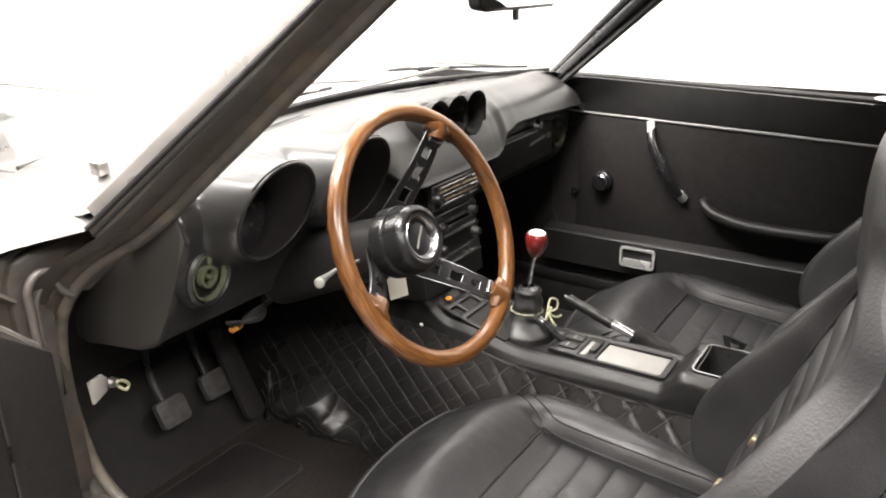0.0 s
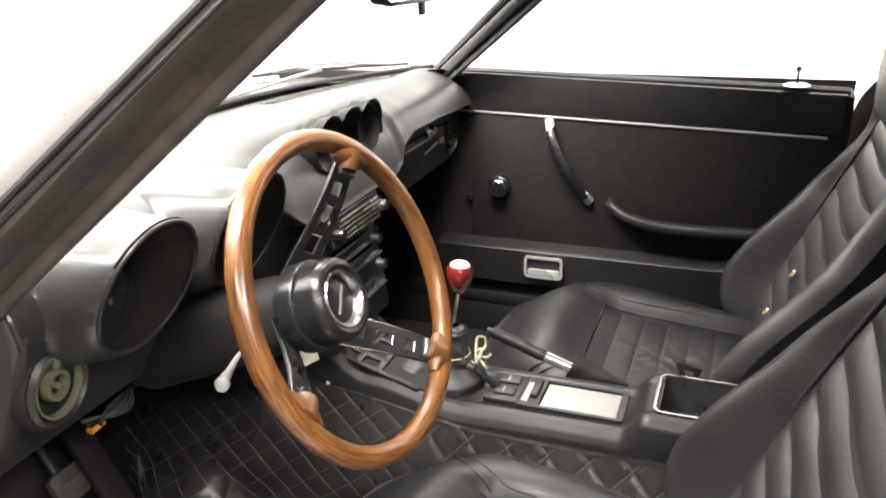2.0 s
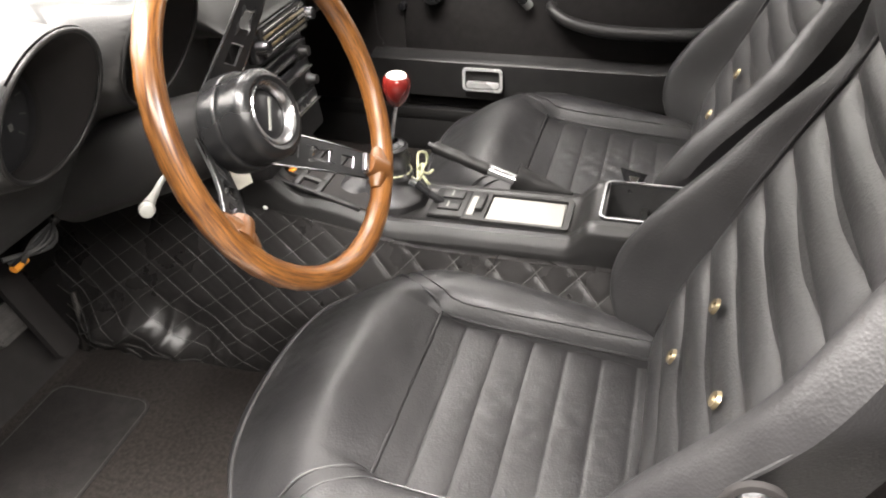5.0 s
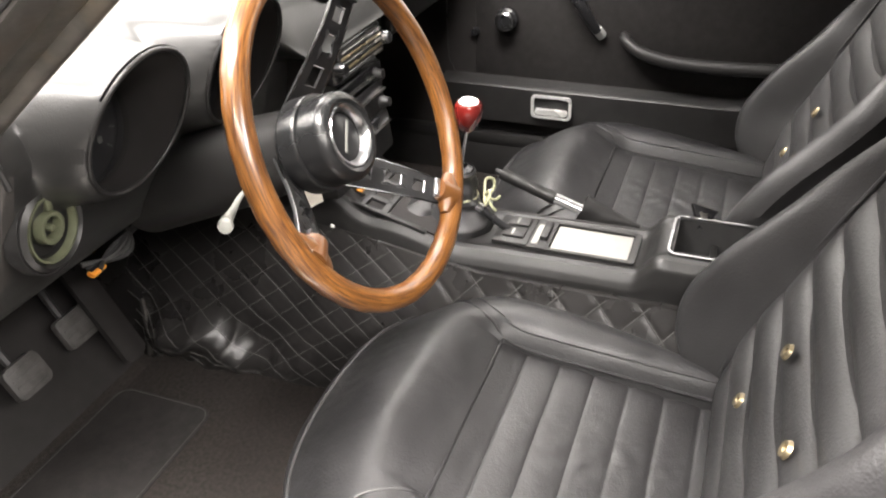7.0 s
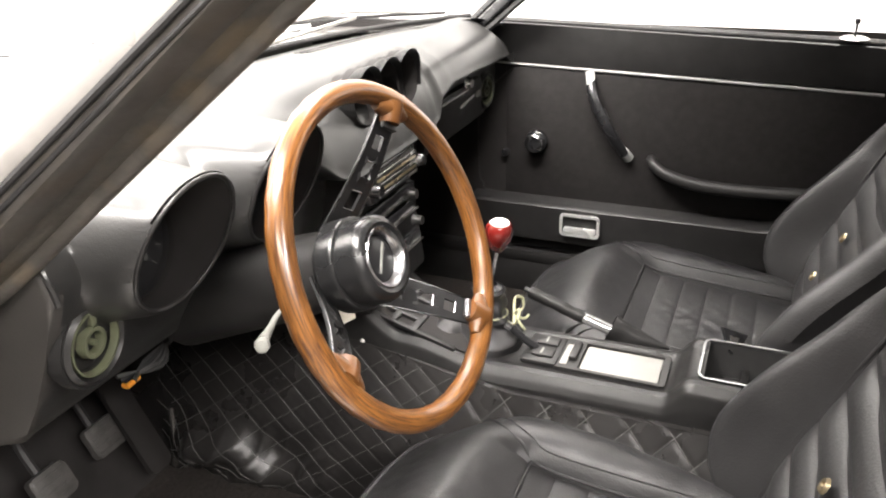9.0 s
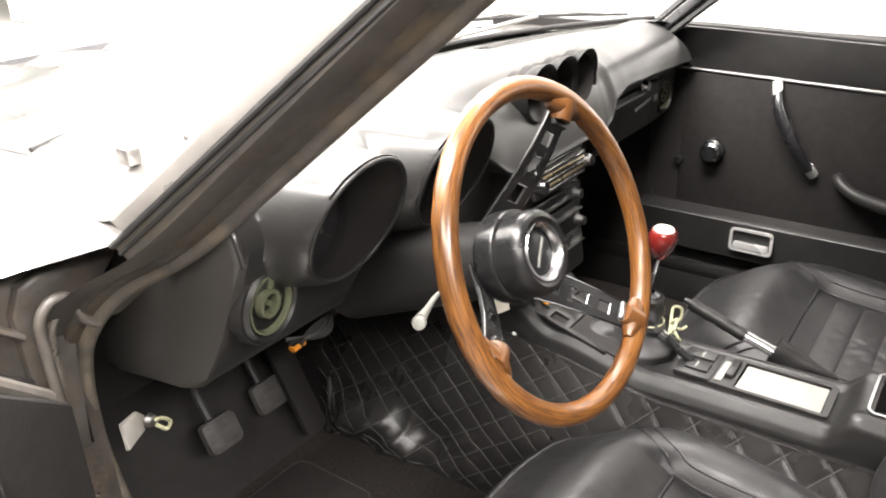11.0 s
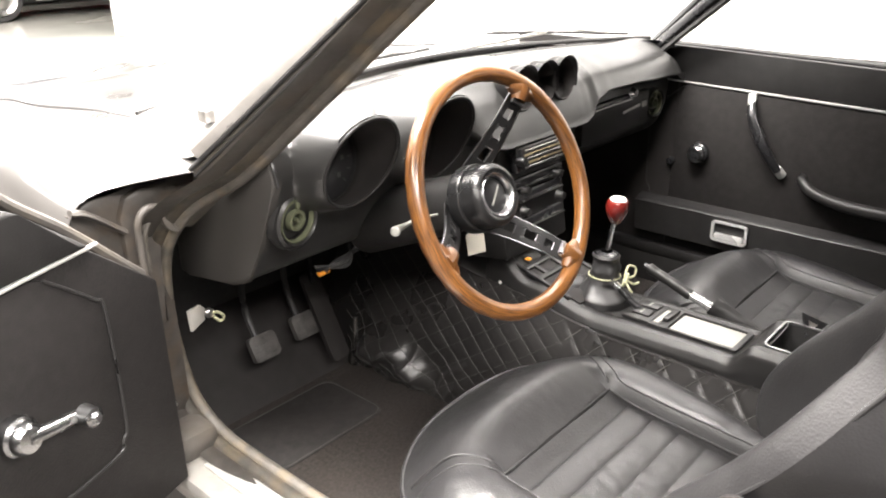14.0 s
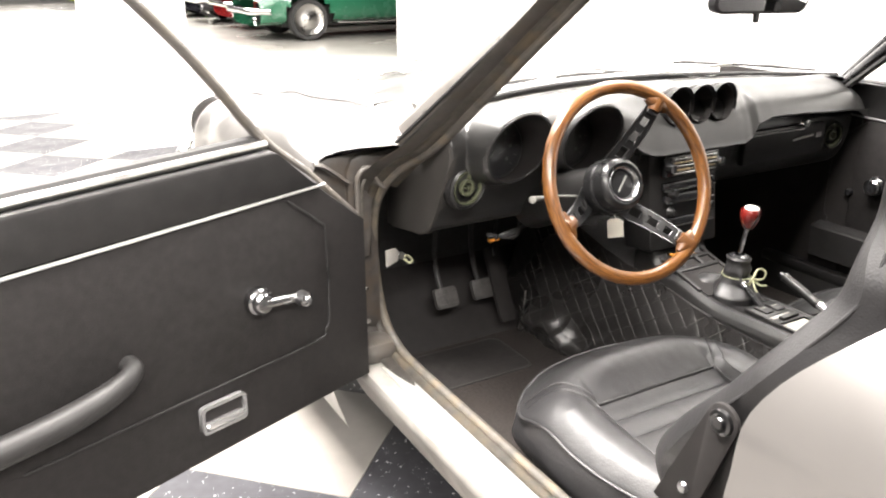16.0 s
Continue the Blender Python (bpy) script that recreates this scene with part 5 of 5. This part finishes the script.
# ---------------------------------------------------------------- doors
def build_door(m, k, name, label, strap, lock):
    """A door in its own frame: x runs back from the hinge, y to the cabin (times k), z up."""
    d = new(name)
    d.matrix_basis = m
    tagged(d, label, "car door", "car doors")
    ORIGIN[d] = Vector()
    Y = lambda v: k * v

    def shell(s0, s1, z0a, z0b, z1a, z1b, y0, y1, bev, mat, nm, lab=""):
        bm = bmesh.new()
        pts = ((s0, z0a), (s1, z0b), (s1, z1b), (s0, z1a))
        A = [bm.verts.new((s, Y(y0), z)) for s, z in pts]
        B = [bm.verts.new((s, Y(y1), z)) for s, z in pts]
        bm.faces.new(A)
        bm.faces.new(B)
        for i in range(4):
            bm.faces.new((A[i], A[(i + 1) % 4], B[(i + 1) % 4], B[i]))
        bmesh.ops.recalc_face_normals(bm, faces=bm.faces)
        if bev:
            bmesh.ops.bevel(bm, geom=bm.edges[:], offset=bev, segments=3, affect="EDGES", profile=0.5)
        return part(nm, bm, mat, d, lab)
    fm = Matrix(((1, 0, 0, 0), (0, 0, k, 0.0), (0, 1, 0, 0), (0, 0, 0, 1)))
    lay = lambda y: Matrix.Translation((0, Y(y), 0)) @ fm
    part("door_body", slab([(0.0, 0.366), (0.97, 0.332), (0.97, 0.868), (0.215, 0.890), (0.0, 0.715 if k > 0 else 0.893)], lay(-0.09), 0.09, 0.008), PANEL, d)
    part("upper_trim", slab([(0.115 if k > 0 else 0.02, 0.812), (0.955, 0.790), (0.955, 0.872), (0.218, 0.893), (0.205 if k > 0 else 0.02, 0.885 if k > 0 else 0.897)], lay(-0.002), 0.012, 0.006), VINYL, d, "padded vinyl upper trim")
    ins = [(0.955, 0.478), (0.955, 0.782), (0.205, 0.800), (0.19, 0.795), (0.122, 0.740), (0.108, 0.715), (0.108, 0.55), (0.118, 0.518), (0.145, 0.499), (0.35, 0.493)]
    part("panel_insert", slab(ins, lay(-0.002), 0.0065, 0.003), PANEL, d)
    part("insert_piping", tube([(x, Y(0.0055), z) for x, z in ((0.19, 0.795), (0.122, 0.740), (0.108, 0.715), (0.108, 0.55), (0.118, 0.518), (0.145, 0.499), (0.35, 0.493), (0.7, 0.485))], 0.0022, 8, 60), VINYL, d)
    if k < 0:
        part("lower_bolster", grid(lambda u, v: (0.10 + 0.80 * u, Y(0.001 + 0.045 * smooth(0, 0.12, v) * (1 - 0.25 * v) - 0.035 * smooth(0.93, 1, v)), 0.502 - 0.108 * v + 0.045 * smooth(0.80, 0.98, u) * (1 - v)), 40, 30), VINYL, d, "padded lower door bolster")
    part("sill_strip", tube([(0.10, Y(0.004), 0.809), (0.5, Y(0.006), 0.797), (0.93, Y(0.005), 0.784)], 0.0033, 8, 20), BRIGHT, d, "thin chrome trim strip")
    part("window_channel", tube([(0.215 if k > 0 else 0.03, Y(-0.012), 0.9005 - 0.006 * (k < 0)), (0.5, Y(-0.012), 0.893 - 0.006 * (k < 0)), (0.96, Y(-0.012), 0.880 - 0.006 * (k < 0))], 0.009 if k > 0 else 0.006, 8, 10, flat=0.9), STEEL if k > 0 else RUBBER, d, "window channel moulding")
    part("window_rubber", tube([(0.22 if k > 0 else 0.03, Y(-0.035), 0.903 - 0.012 * (k < 0)), (0.5, Y(-0.035), 0.896 - 0.012 * (k < 0)), (0.96, Y(-0.035), 0.884 - 0.012 * (k < 0))], 0.012 if k > 0 else 0.008, 8, 10), RUBBER, d)
    # armrest
    grip = [(0.520, 0.002, 0.598), (0.523, 0.026, 0.598), (0.55, 0.042, 0.588), (0.61, 0.046, 0.573), (0.70, 0.046, 0.562), (0.85, 0.044, 0.556), (0.93, 0.03, 0.556), (0.945, 0.0, 0.557)]
    if k > 0:
        ar = part("armrest", tube([(a, Y(b), c) for a, b, c in grip], lambda t: 0.016 + 0.006 * smooth(0.1, 0.5, t), 14, 50), VINYL, d, "moulded black armrest")
    else:
        ar = part("armrest", tube([(0.508, Y(0.002), 0.614), (0.513, Y(0.028), 0.614), (0.545, Y(0.042), 0.596), (0.61, Y(0.046), 0.581), (0.70, Y(0.046), 0.577), (0.82, Y(0.044), 0.581), (0.92, Y(0.03), 0.585), (0.945, Y(0.0), 0.586)], lambda t: 0.011 + 0.003 * smooth(0.1, 0.5, t), 14, 50), VINYL, d, "moulded black armrest")
    part("armrest_base", grid(lambda u, v: (0.505 + 0.43 * u, Y(0.002 + 0.045 * math.sin(math.pi * (0.12 + 0.88 * v)) ** 0.7 * smooth(0, 0.12, u)), (0.592 if k > 0 else 0.607) - 0.030 * smooth(0, 0.3, u) - (0.03 if k > 0 else 0.016) * v * smooth(0, 0.2, u)), 30, 10), VINYL, ar)
    # window winder
    w0 = Matrix.Translation((0.274 if k > 0 else 0.25, Y(0.0), 0.630 if k > 0 else 0.634)) @ Matrix.Rotation(radians(-90 * k), 4, "X")
    wd = part("window_winder", lathe(((0, 0.038), (0.016, 0.037), (0.021, 0.030), (0.021, 0.024), (0.025, 0.02), (0.026, 0.008), (0.023, 0)), w0, 28), SHADECHROME if k > 0 else SATIN, d, "chrome window winder" if k > 0 else "black window winder knob")
    if k > 0:
        part("winder_arm", tube([(0.274, Y(0.030), 0.630), (0.242, Y(0.034), 0.626), (0.207, Y(0.036), 0.622)], lambda t: 0.010 - 0.002 * t, 12, 8), SHADECHROME, wd)
        part("winder_knob", lathe(((0, 0.030), (0.006, 0.030), (0.008, 0.026), (0.013, 0.024), (0.014, 0.004), (0.010, 0)), Matrix.Translation((0.200, Y(0.034), 0.621)) @ Matrix.Rotation(radians(-90), 4, "X"), 20), SHADECHROME, wd)
    else:
        # The dark knob's small highlight, modelled as a ring of darkened chrome.
        part("knob_highlight", lathe(((0.012, 0.0385), (0.017, 0.0385), (0.0215, 0.034)), w0, 24), SHADECHROME, wd)
        part("winder_stub", lathe(((0, 0.02), (0.008, 0.019), (0.01, 0)), Matrix.Translation((0.175, Y(0.0), 0.60)) @ Matrix.Rotation(radians(90), 4, "X"), 16), SATIN, wd)
    # opener in its bright pocket
    pm = Matrix.Translation((0.365, Y(0.004 if k > 0 else 0.036), 0.441 if k > 0 else 0.452)) @ fm.to_3x3().to_4x4()
    # Passenger opener takes the lightened chrome; mirroring the cabin would leave it dark.
    op = part("door_opener", frame_ring(round_rect(0.092, 0.054, 0.010), round_rect(0.080, 0.042, 0.007), pm, 0.012), TRIMCHROME if k > 0 else BRIGHT, d, "chrome inner door handle")
    part("pocket", slab(round_rect(0.082, 0.044, 0.007), pm, 0.0025), WELL, op)
    part("opener_lever", slab(round_rect(0.074, 0.013, 0.004, cy=-0.0125), pm, 0.013, 0.003), TRIMCHROME if k > 0 else BRIGHT, op)
    if strap:
        st = part("pull_strap", tube([(0.368, Y(0.012), 0.785), (0.382, Y(0.034), 0.745), (0.420, Y(0.042), 0.68), (0.452, Y(0.022), 0.625)], lambda t: 0.0095 + 0.003 * math.sin(math.pi * t), 12, 20), SATIN, d, "black door pull")
        part("strap_end", tube([(0.364, Y(0.008), 0.796), (0.371, Y(0.02), 0.772)], 0.0105, 12, 4), BRIGHT, st)
        part("strap_end", tube([(0.449, Y(0.02), 0.630), (0.459, Y(0.006), 0.612)], 0.0115, 12, 4), BRIGHT, st)
    if lock:
        lk = part("lock_plate", lathe(((0, 0.004), (0.02, 0.003), (0.026, 0)), Matrix.Translation((0.862, Y(-0.004), 0.886)), 20), STEEL, d)
        part("lock_knob", lathe(((0.0025, 0), (0.0025, 0.024), (0.005, 0.026), (0.005, 0.034), (0, 0.036)), Matrix.Translation((0.862, Y(-0.004), 0.888)), 12), SATIN, lk)
    return d


drv = build_door(Matrix.Translation((-0.735, 0.897, 0)) @ Matrix.Rotation(radians(198.25), 4, "Z"), 1, "car_door", "driver's door swung open, black trim with chrome winder", False, False)
part("window_frame", tube([(0.005, -0.03, 0.72), (0.12, -0.03, 0.83), (0.211, -0.03, 0.908), (0.32, -0.03, 1.043), (0.42, -0.03, 1.15), (0.5, -0.03, 1.22)], 0.013, 10, 30, flat=0.7), PILLDARK, drv, "slim window frame with weathered rubber")
for dy, dz, r in ((-0.055, -0.012, 0.011), (-0.045, -0.045, 0.008), (-0.03, -0.075, 0.007)):
    part("frame_rib", tube([(0.0, dy, 0.715 + dz * 0.7), (0.08, dy, 0.79 + dz), (0.18, dy, 0.875 + dz * 1.1)], r, 8, 10), (JAMB, SEAL, RUBBER)[int(-dz * 27)], drv)
# Added black plate: fills the dark hinge gap and hides the pale fender.
part("added_gap_plate", slab([(-0.02, 0.55), (0.01, 0.56), (0.03, 0.70), (0.13, 0.795), (0.07, 0.785), (-0.02, 0.72)], Matrix.Translation((0, -0.095, 0)) @ Matrix(((1, 0, 0, 0), (0, 0, 1, 0), (0, 1, 0, 0), (0, 0, 0, 1))), 0.03, 0.004), WELL, drv)
part("outer_skin", grid(lambda u, v: (-0.01 + 0.99 * u, -0.10 - 0.035 * math.sin(math.pi * v) ** 0.7, 0.30 + (min(0.88, 0.66 + 1.0 * u) - 0.30) * v), 30, 12), SILVER, drv)
pas = build_door(Matrix.Translation((0.668, 0.955, 0)) @ Matrix.Rotation(radians(-90), 4, "Z"), -1, "car_door", "closed passenger door, black trim with a pull handle", True, True)
part("outer_skin", grid(lambda u, v: (-0.01 + 0.99 * u, 0.12 + 0.03 * math.sin(math.pi * v) ** 0.7, 0.30 + 0.58 * v), 10, 12), SILVER, pas)

# ---------------------------------------------------------------- footwell
def pedal(name, c, w, h, label, top, tilt_deg):
    p = thing(name, (c[0], c[1], c[2]), label, "pedal", "pedals")
    m = Matrix.Translation(c) @ Euler((radians(tilt_deg), 0, 0)).to_matrix().to_4x4()
    pad = part("pad", slab(round_rect(w, h, 0.008), m @ Matrix.Rotation(radians(90), 4, "X"), 0.014, 0.004), PADRUB, p)
    for k in range(4):
        part("rib", box(m @ Vector((0, -0.0145, -0.018 + 0.012 * k)), (w * 0.8, 0.002, 0.004), 0.0008, m=m.to_3x3().to_4x4()), PADRUB, pad)
    part("arm", tube([m @ Vector((0, 0.01, 0)), (c[0] + 0.0, c[1] + 0.05, c[2] + 0.09), top], 0.007, 8, 14), RUBBER, p)


pedal("clutch_pedal", (-0.432, 1.107, 0.397), 0.062, 0.052, "black rubber clutch pedal", (-0.455, 1.10, 0.66), -28)
pedal("brake_pedal", (-0.305, 1.135, 0.385), 0.062, 0.052, "black rubber brake pedal", (-0.36, 1.10, 0.66), -28)
gp = thing("accelerator_pedal", (-0.225, 1.10, 0.27), "tall black accelerator pedal", "pedal", "pedals")
part("pad", slab(round_rect(0.046, 0.20, 0.01), Matrix.Translation((-0.262, 1.118, 0.395)) @ Euler((radians(62), 0, 0)).to_matrix().to_4x4(), 0.012, 0.004), WELL, gp)
part("arm", tube([(-0.262, 1.14, 0.42), (-0.262, 1.15, 0.51), (-0.26, 1.12, 0.62)], 0.006, 8, 10), SATIN, gp)
part("tunnel_edge", tube([(-0.185, 1.10, 0.37), (-0.195, 1.095, 0.31), (-0.206, 1.095, 0.262)], 0.006, 8, 10), STEEL, tunnel)

matt = thing("floor_mat", (-0.4, 0.75, 0.256), "dark carpet mat with a stitched rubber heel pad", "floor mat")
part("mat_base", box((-0.40, 0.78, 0.258), (0.42, 0.60, 0.008), 0.003), CARPET, matt)
hm = Matrix.Translation((-0.425, 0.995, 0.2605)) @ Matrix.Rotation(radians(0), 4, "Z")
part("heel_pad", slab(round_rect(0.27, 0.18, 0.025), hm, 0.004, 0.002), MATRUB, matt)
part("pad_stitch", tube([hm @ Vector((x, y, 0.004)) for x, y in round_rect(0.262, 0.172, 0.023, 8)], 0.0006, 6, closed=True), DULLTHREAD, matt)

wires = thing("wire_bundle", (-0.36, 0.95, 0.60), "loose wires hanging below the dashboard", "wires")
for k in range(6):
    o = Vector((random.uniform(-0.01, 0.01), random.uniform(-0.015, 0.015), random.uniform(-0.008, 0.008)))
    part("wire", tube([Vector((-0.41, 0.93, 0.606)) + o, Vector((-0.36, 0.93, 0.612)) - o, Vector((-0.31, 0.935, 0.628)) + o * 1.3, Vector((-0.27, 0.96, 0.66))], 0.0035, 6, 14), (RUBBER, SATIN, RUBBER)[k % 3], wires)
part("tape", tube([(-0.416, 0.93, 0.602), (-0.394, 0.93, 0.604)], 0.0065, 10, flat=0.7), ORANGE, wires, "orange tape")

buckle = thing("belt_buckle", (0.098, 0.20, 0.535), "black seat belt latch beside the storage box", "seat belt")
part("latch_plate", slab([(-0.024, -0.016), (0.022, -0.016), (0.004, 0.020), (-0.006, 0.020)], axes((0.074, 0.225, 0.536), (-0.6, -0.5, 0.6), (0, 1, 0)), 0.006, 0.002), SATIN, buckle)
part("latch_slot", slab([(-0.008, -0.006), (0.008, -0.006), (0.002, 0.008), (-0.002, 0.008)], axes((0.074, 0.225, 0.536), (-0.6, -0.5, 0.6), (0, 1, 0)) @ Matrix.Translation((0, 0, 0.004)), 0.003), STEEL, buckle)
part("webbing", tube([(0.080, 0.205, 0.528), (0.095, 0.13, 0.495), (0.105, 0.03, 0.465)], 0.016, 8, 14, flat=0.2), VINYL, buckle)

brk = thing("kick_bracket", (-0.63, 0.93, 0.57), "pale metal bracket with a knotted cord", "bracket")
part("plate", slab([(-0.03, -0.018), (0.004, -0.012), (0.010, 0.006), (0.0, 0.017), (-0.03, 0.018)], axes((-0.628, 0.985, 0.588), (0.35, -0.9, 0.1)), 0.006, 0.002), SILLP, brk)
part("knot", tube([(-0.616, 0.975, 0.586), (-0.604, 0.97, 0.588), (-0.593, 0.97, 0.576), (-0.602, 0.966, 0.572), (-0.612, 0.97, 0.582)], 0.0025, 6, 18), ROPE, brk)
part("bolt", lathe(((0, 0.008), (0.007, 0.007), (0.009, 0)), axes((-0.616, 0.978, 0.588), (0.35, -0.9, 0.1)), 10), STEEL, brk)

mir = thing("rear_view_mirror", (0.0, 0.60, 1.20), "black rear-view mirror on its stem", "mirror")
mm = axes((-0.002, 0.605, 1.128), (-0.12, -1, -0.1))
part("housing", slab(round_rect(0.235, 0.055, 0.02), mm @ Matrix.Translation((0, 0, -0.02)), 0.022, 0.004), SATIN, mir)
part("mirror_glass", slab(round_rect(0.222, 0.044, 0.016), mm @ Matrix.Translation((0, 0, 0.002)), 0.001), MIRROR, mir)
part("stem", tube([(-0.002, 0.615, 1.14), (-0.002, 0.60, 1.20), (0, 0.57, 1.255)], 0.006, 8, 8), SATIN, mir)
part("lever", box((-0.008, 0.612, 1.094), (0.014, 0.008, 0.022), 0.003), PLASTIC, mir)

# ---------------------------------------------------------------- the showroom beyond
def far_car(x, y, color, name_label, roof=True):
    p = material("paint_" + name_label.split()[0], color, 0.25, vary=0.05, coat=0.8, scale=4)
    c = thing("parked_car", (x, y, 0.0), name_label, "car", "parked cars")
    ORIGIN[c] = Vector((x, y, 0))

    def side(u, v):
        X = -2.3 + 4.6 * u
        a = math.tau * v
        top = lerp_pts(((-2.3, 0.62), (-2.1, 0.80), (-0.6, 0.92), (1.4, 0.93), (2.2, 0.85), (2.3, 0.6)), X)
        w = 0.86 - 0.10 * smooth(-1.6, -2.3, X) - 0.10 * smooth(1.7, 2.3, X)
        return (x + X, y + w * math.copysign(abs(math.cos(a)) ** 0.45, math.cos(a)), 0.22 + (top - 0.22) * (0.5 + 0.5 * math.copysign(abs(math.sin(a)) ** 0.5, math.sin(a))))
    bm = grid(side, 60, 32, loop_v=True)
    gone = [f for f in bm.faces if abs(f.calc_center_median().y - y) > 0.6 and min(math.hypot(f.calc_center_median().x - x - X, f.calc_center_median().z - 0.33) for X in (-1.55, 1.35)) < 0.37]
    bmesh.ops.delete(bm, geom=gone, context="FACES")
    part("body", bm, p, c)
    part("underbody", box((x, y, 0.36), (3.9, 1.3, 0.3)), WELL, c)
    if roof:
        def cab(u, v):
            X = -0.75 + 2.2 * u
            h = math.sin(math.pi * min(1, max(0, u)) ** 0.8) ** 0.6
            a = math.pi * v
            return (x + X, y + 0.68 * math.copysign(abs(math.cos(a)) ** 0.6, math.cos(a)), 0.90 + 0.44 * h * math.sin(a) ** 0.5)
        part("cabin", grid(cab, 24, 16), DIAL, c)
    for X in (-1.55, 1.35):
        for s in (-1, 1):
            m = axes((x + X, y + s * 0.735, 0.315), (0, s, 0))
            w = part("wheel", lathe(((0.245, 0.06), (0.235, 0.080), (0.20, 0.055), (0.13, 0.05), (0.06, 0.075), (0, 0.08)), m, 28), STEEL, c)
            part("tyre", lathe(((0.19, -0.09), (0.30, -0.09), (0.315, -0.04), (0.315, 0.05), (0.30, 0.08), (0.245, 0.075)), m, 32), RUBBER, w)
    for s in (-1, 1):
        part("headlamp", lathe(((0, 0.03), (0.07, 0.02), (0.095, 0)), axes((x - 2.24, y + s * 0.6, 0.66), (-1, 0, 0)), 20), CHROME, c)
    part("bumper", tube([(x - 2.15, y - 0.82, 0.45), (x - 2.40, y - 0.6, 0.45), (x - 2.42, y, 0.45), (x - 2.40, y + 0.6, 0.45), (x - 2.15, y + 0.82, 0.45)], 0.05, 10, 24), CHROME, c)
    part("rocker_trim", box((x, y - 0.86, 0.27), (2.2, 0.02, 0.04), 0.004), CHROME, c)
    return c


far_car(4.72, 12.42, (0.018, 0.115, 0.06), "dark green classic coupe parked on the shiny floor")
far_car(4.95, 14.55, (0.30, 0.02, 0.02), "red classic car parked in a row")
far_car(4.85, 16.5, (0.02, 0.02, 0.025), "black classic car parked in a row")
far_car(4.75, 18.4, (0.65, 0.66, 0.68), "white classic car parked in a row")
far_car(4.55, 20.3, (0.10, 0.13, 0.25), "blue car parked further down the row")
far_car(3.2, 22.4, (0.38, 0.62, 0.02), "lime green car parked further down the row")
far_car(3.9, 24.8, (0.6, 0.6, 0.62), "silver car parked far down the hall")
far_car(0.4, 26.6, (0.5, 0.5, 0.52), "grey car parked far down the hall")
far_car(-3.9, 27.4, (0.7, 0.7, 0.7), "pale car parked far down the hall")
stand = thing("white_pedestal", (-0.42, 5.35, 0.005), "round-cornered white pedestal on the chequered floor", "pedestal")
part("pedestal_body", grid(lambda u, v: (-0.42 + 0.33 * math.copysign(abs(math.cos(math.tau * u)) ** 0.6, math.cos(math.tau * u)), 5.35 + 0.3 * math.copysign(abs(math.sin(math.tau * u)) ** 0.6, math.sin(math.tau * u)), 0.006 + 1.0 * v), 40, 6, loop_u=True), WALLW, stand)
part("pedestal_top", box((-0.42, 5.35, 1.02), (0.7, 0.64, 0.03), 0.01), WALLW, stand)

# ---------------------------------------------------------------- chequered tiles
HALF, X0, Y0, YEND = 0.3265, -0.767, 0.975, 6.852
tiles = tagged(new("chequered_tiles"), "black and white chequered floor tiles laid diagonally", "floor tiles", kind="structure")
shared = {}


def tile_mesh(cut, mat):
    key = (cut, mat.name)
    if key not in shared:
        h = HALF - 0.0012
        pts = [(h, 0), (0, h), (-h, 0), (0, -h)]
        if cut:
            pts = [(h, 0), (-h, 0), (0, -h)]
        bm = slab(pts, Matrix.Translation((0, 0, 0)), 0.005, 0.001, 1)
        bmesh.ops.recalc_face_normals(bm, faces=bm.faces)
        me = bpy.data.meshes.new("tile")
        bm.to_mesh(me)
        bm.free()
        me.materials.append(mat)
        shared[key] = me
    return shared[key]


rest = {TILE_W.name: bmesh.new(), TILE_B.name: bmesh.new()}
for i in range(-24, 24):
    for j in range(-24, 24):
        if (i + j) % 2 == 0:
            continue
        tx, ty = X0 + i * HALF, Y0 + j * HALF
        if not (-8 < tx < 3.3 and -7 < ty < YEND + 0.01):
            continue
        mat = TILE_W if j % 2 else TILE_B
        cut = ty > YEND - 0.05
        if -3.0 < tx < 0.1 and -0.4 < ty:
            ob = new("tile", tile_mesh(cut, mat))
            ob.location = (tx, ty, 0)
            ob.parent = tiles
        else:
            h = HALF - 0.0012
            bmr = rest[mat.name]
            pts = [(h, 0), (-h, 0), (0, -h)] if cut else [(h, 0), (0, h), (-h, 0), (0, -h)]
            bmr.faces.new([bmr.verts.new((tx + a, ty + b, 0.005)) for a, b in pts])
for mat in (TILE_W, TILE_B):
    ob = part("far_tiles", rest[mat.name], mat, tiles, smooth=False)
    tagged(ob, kind="stuff")
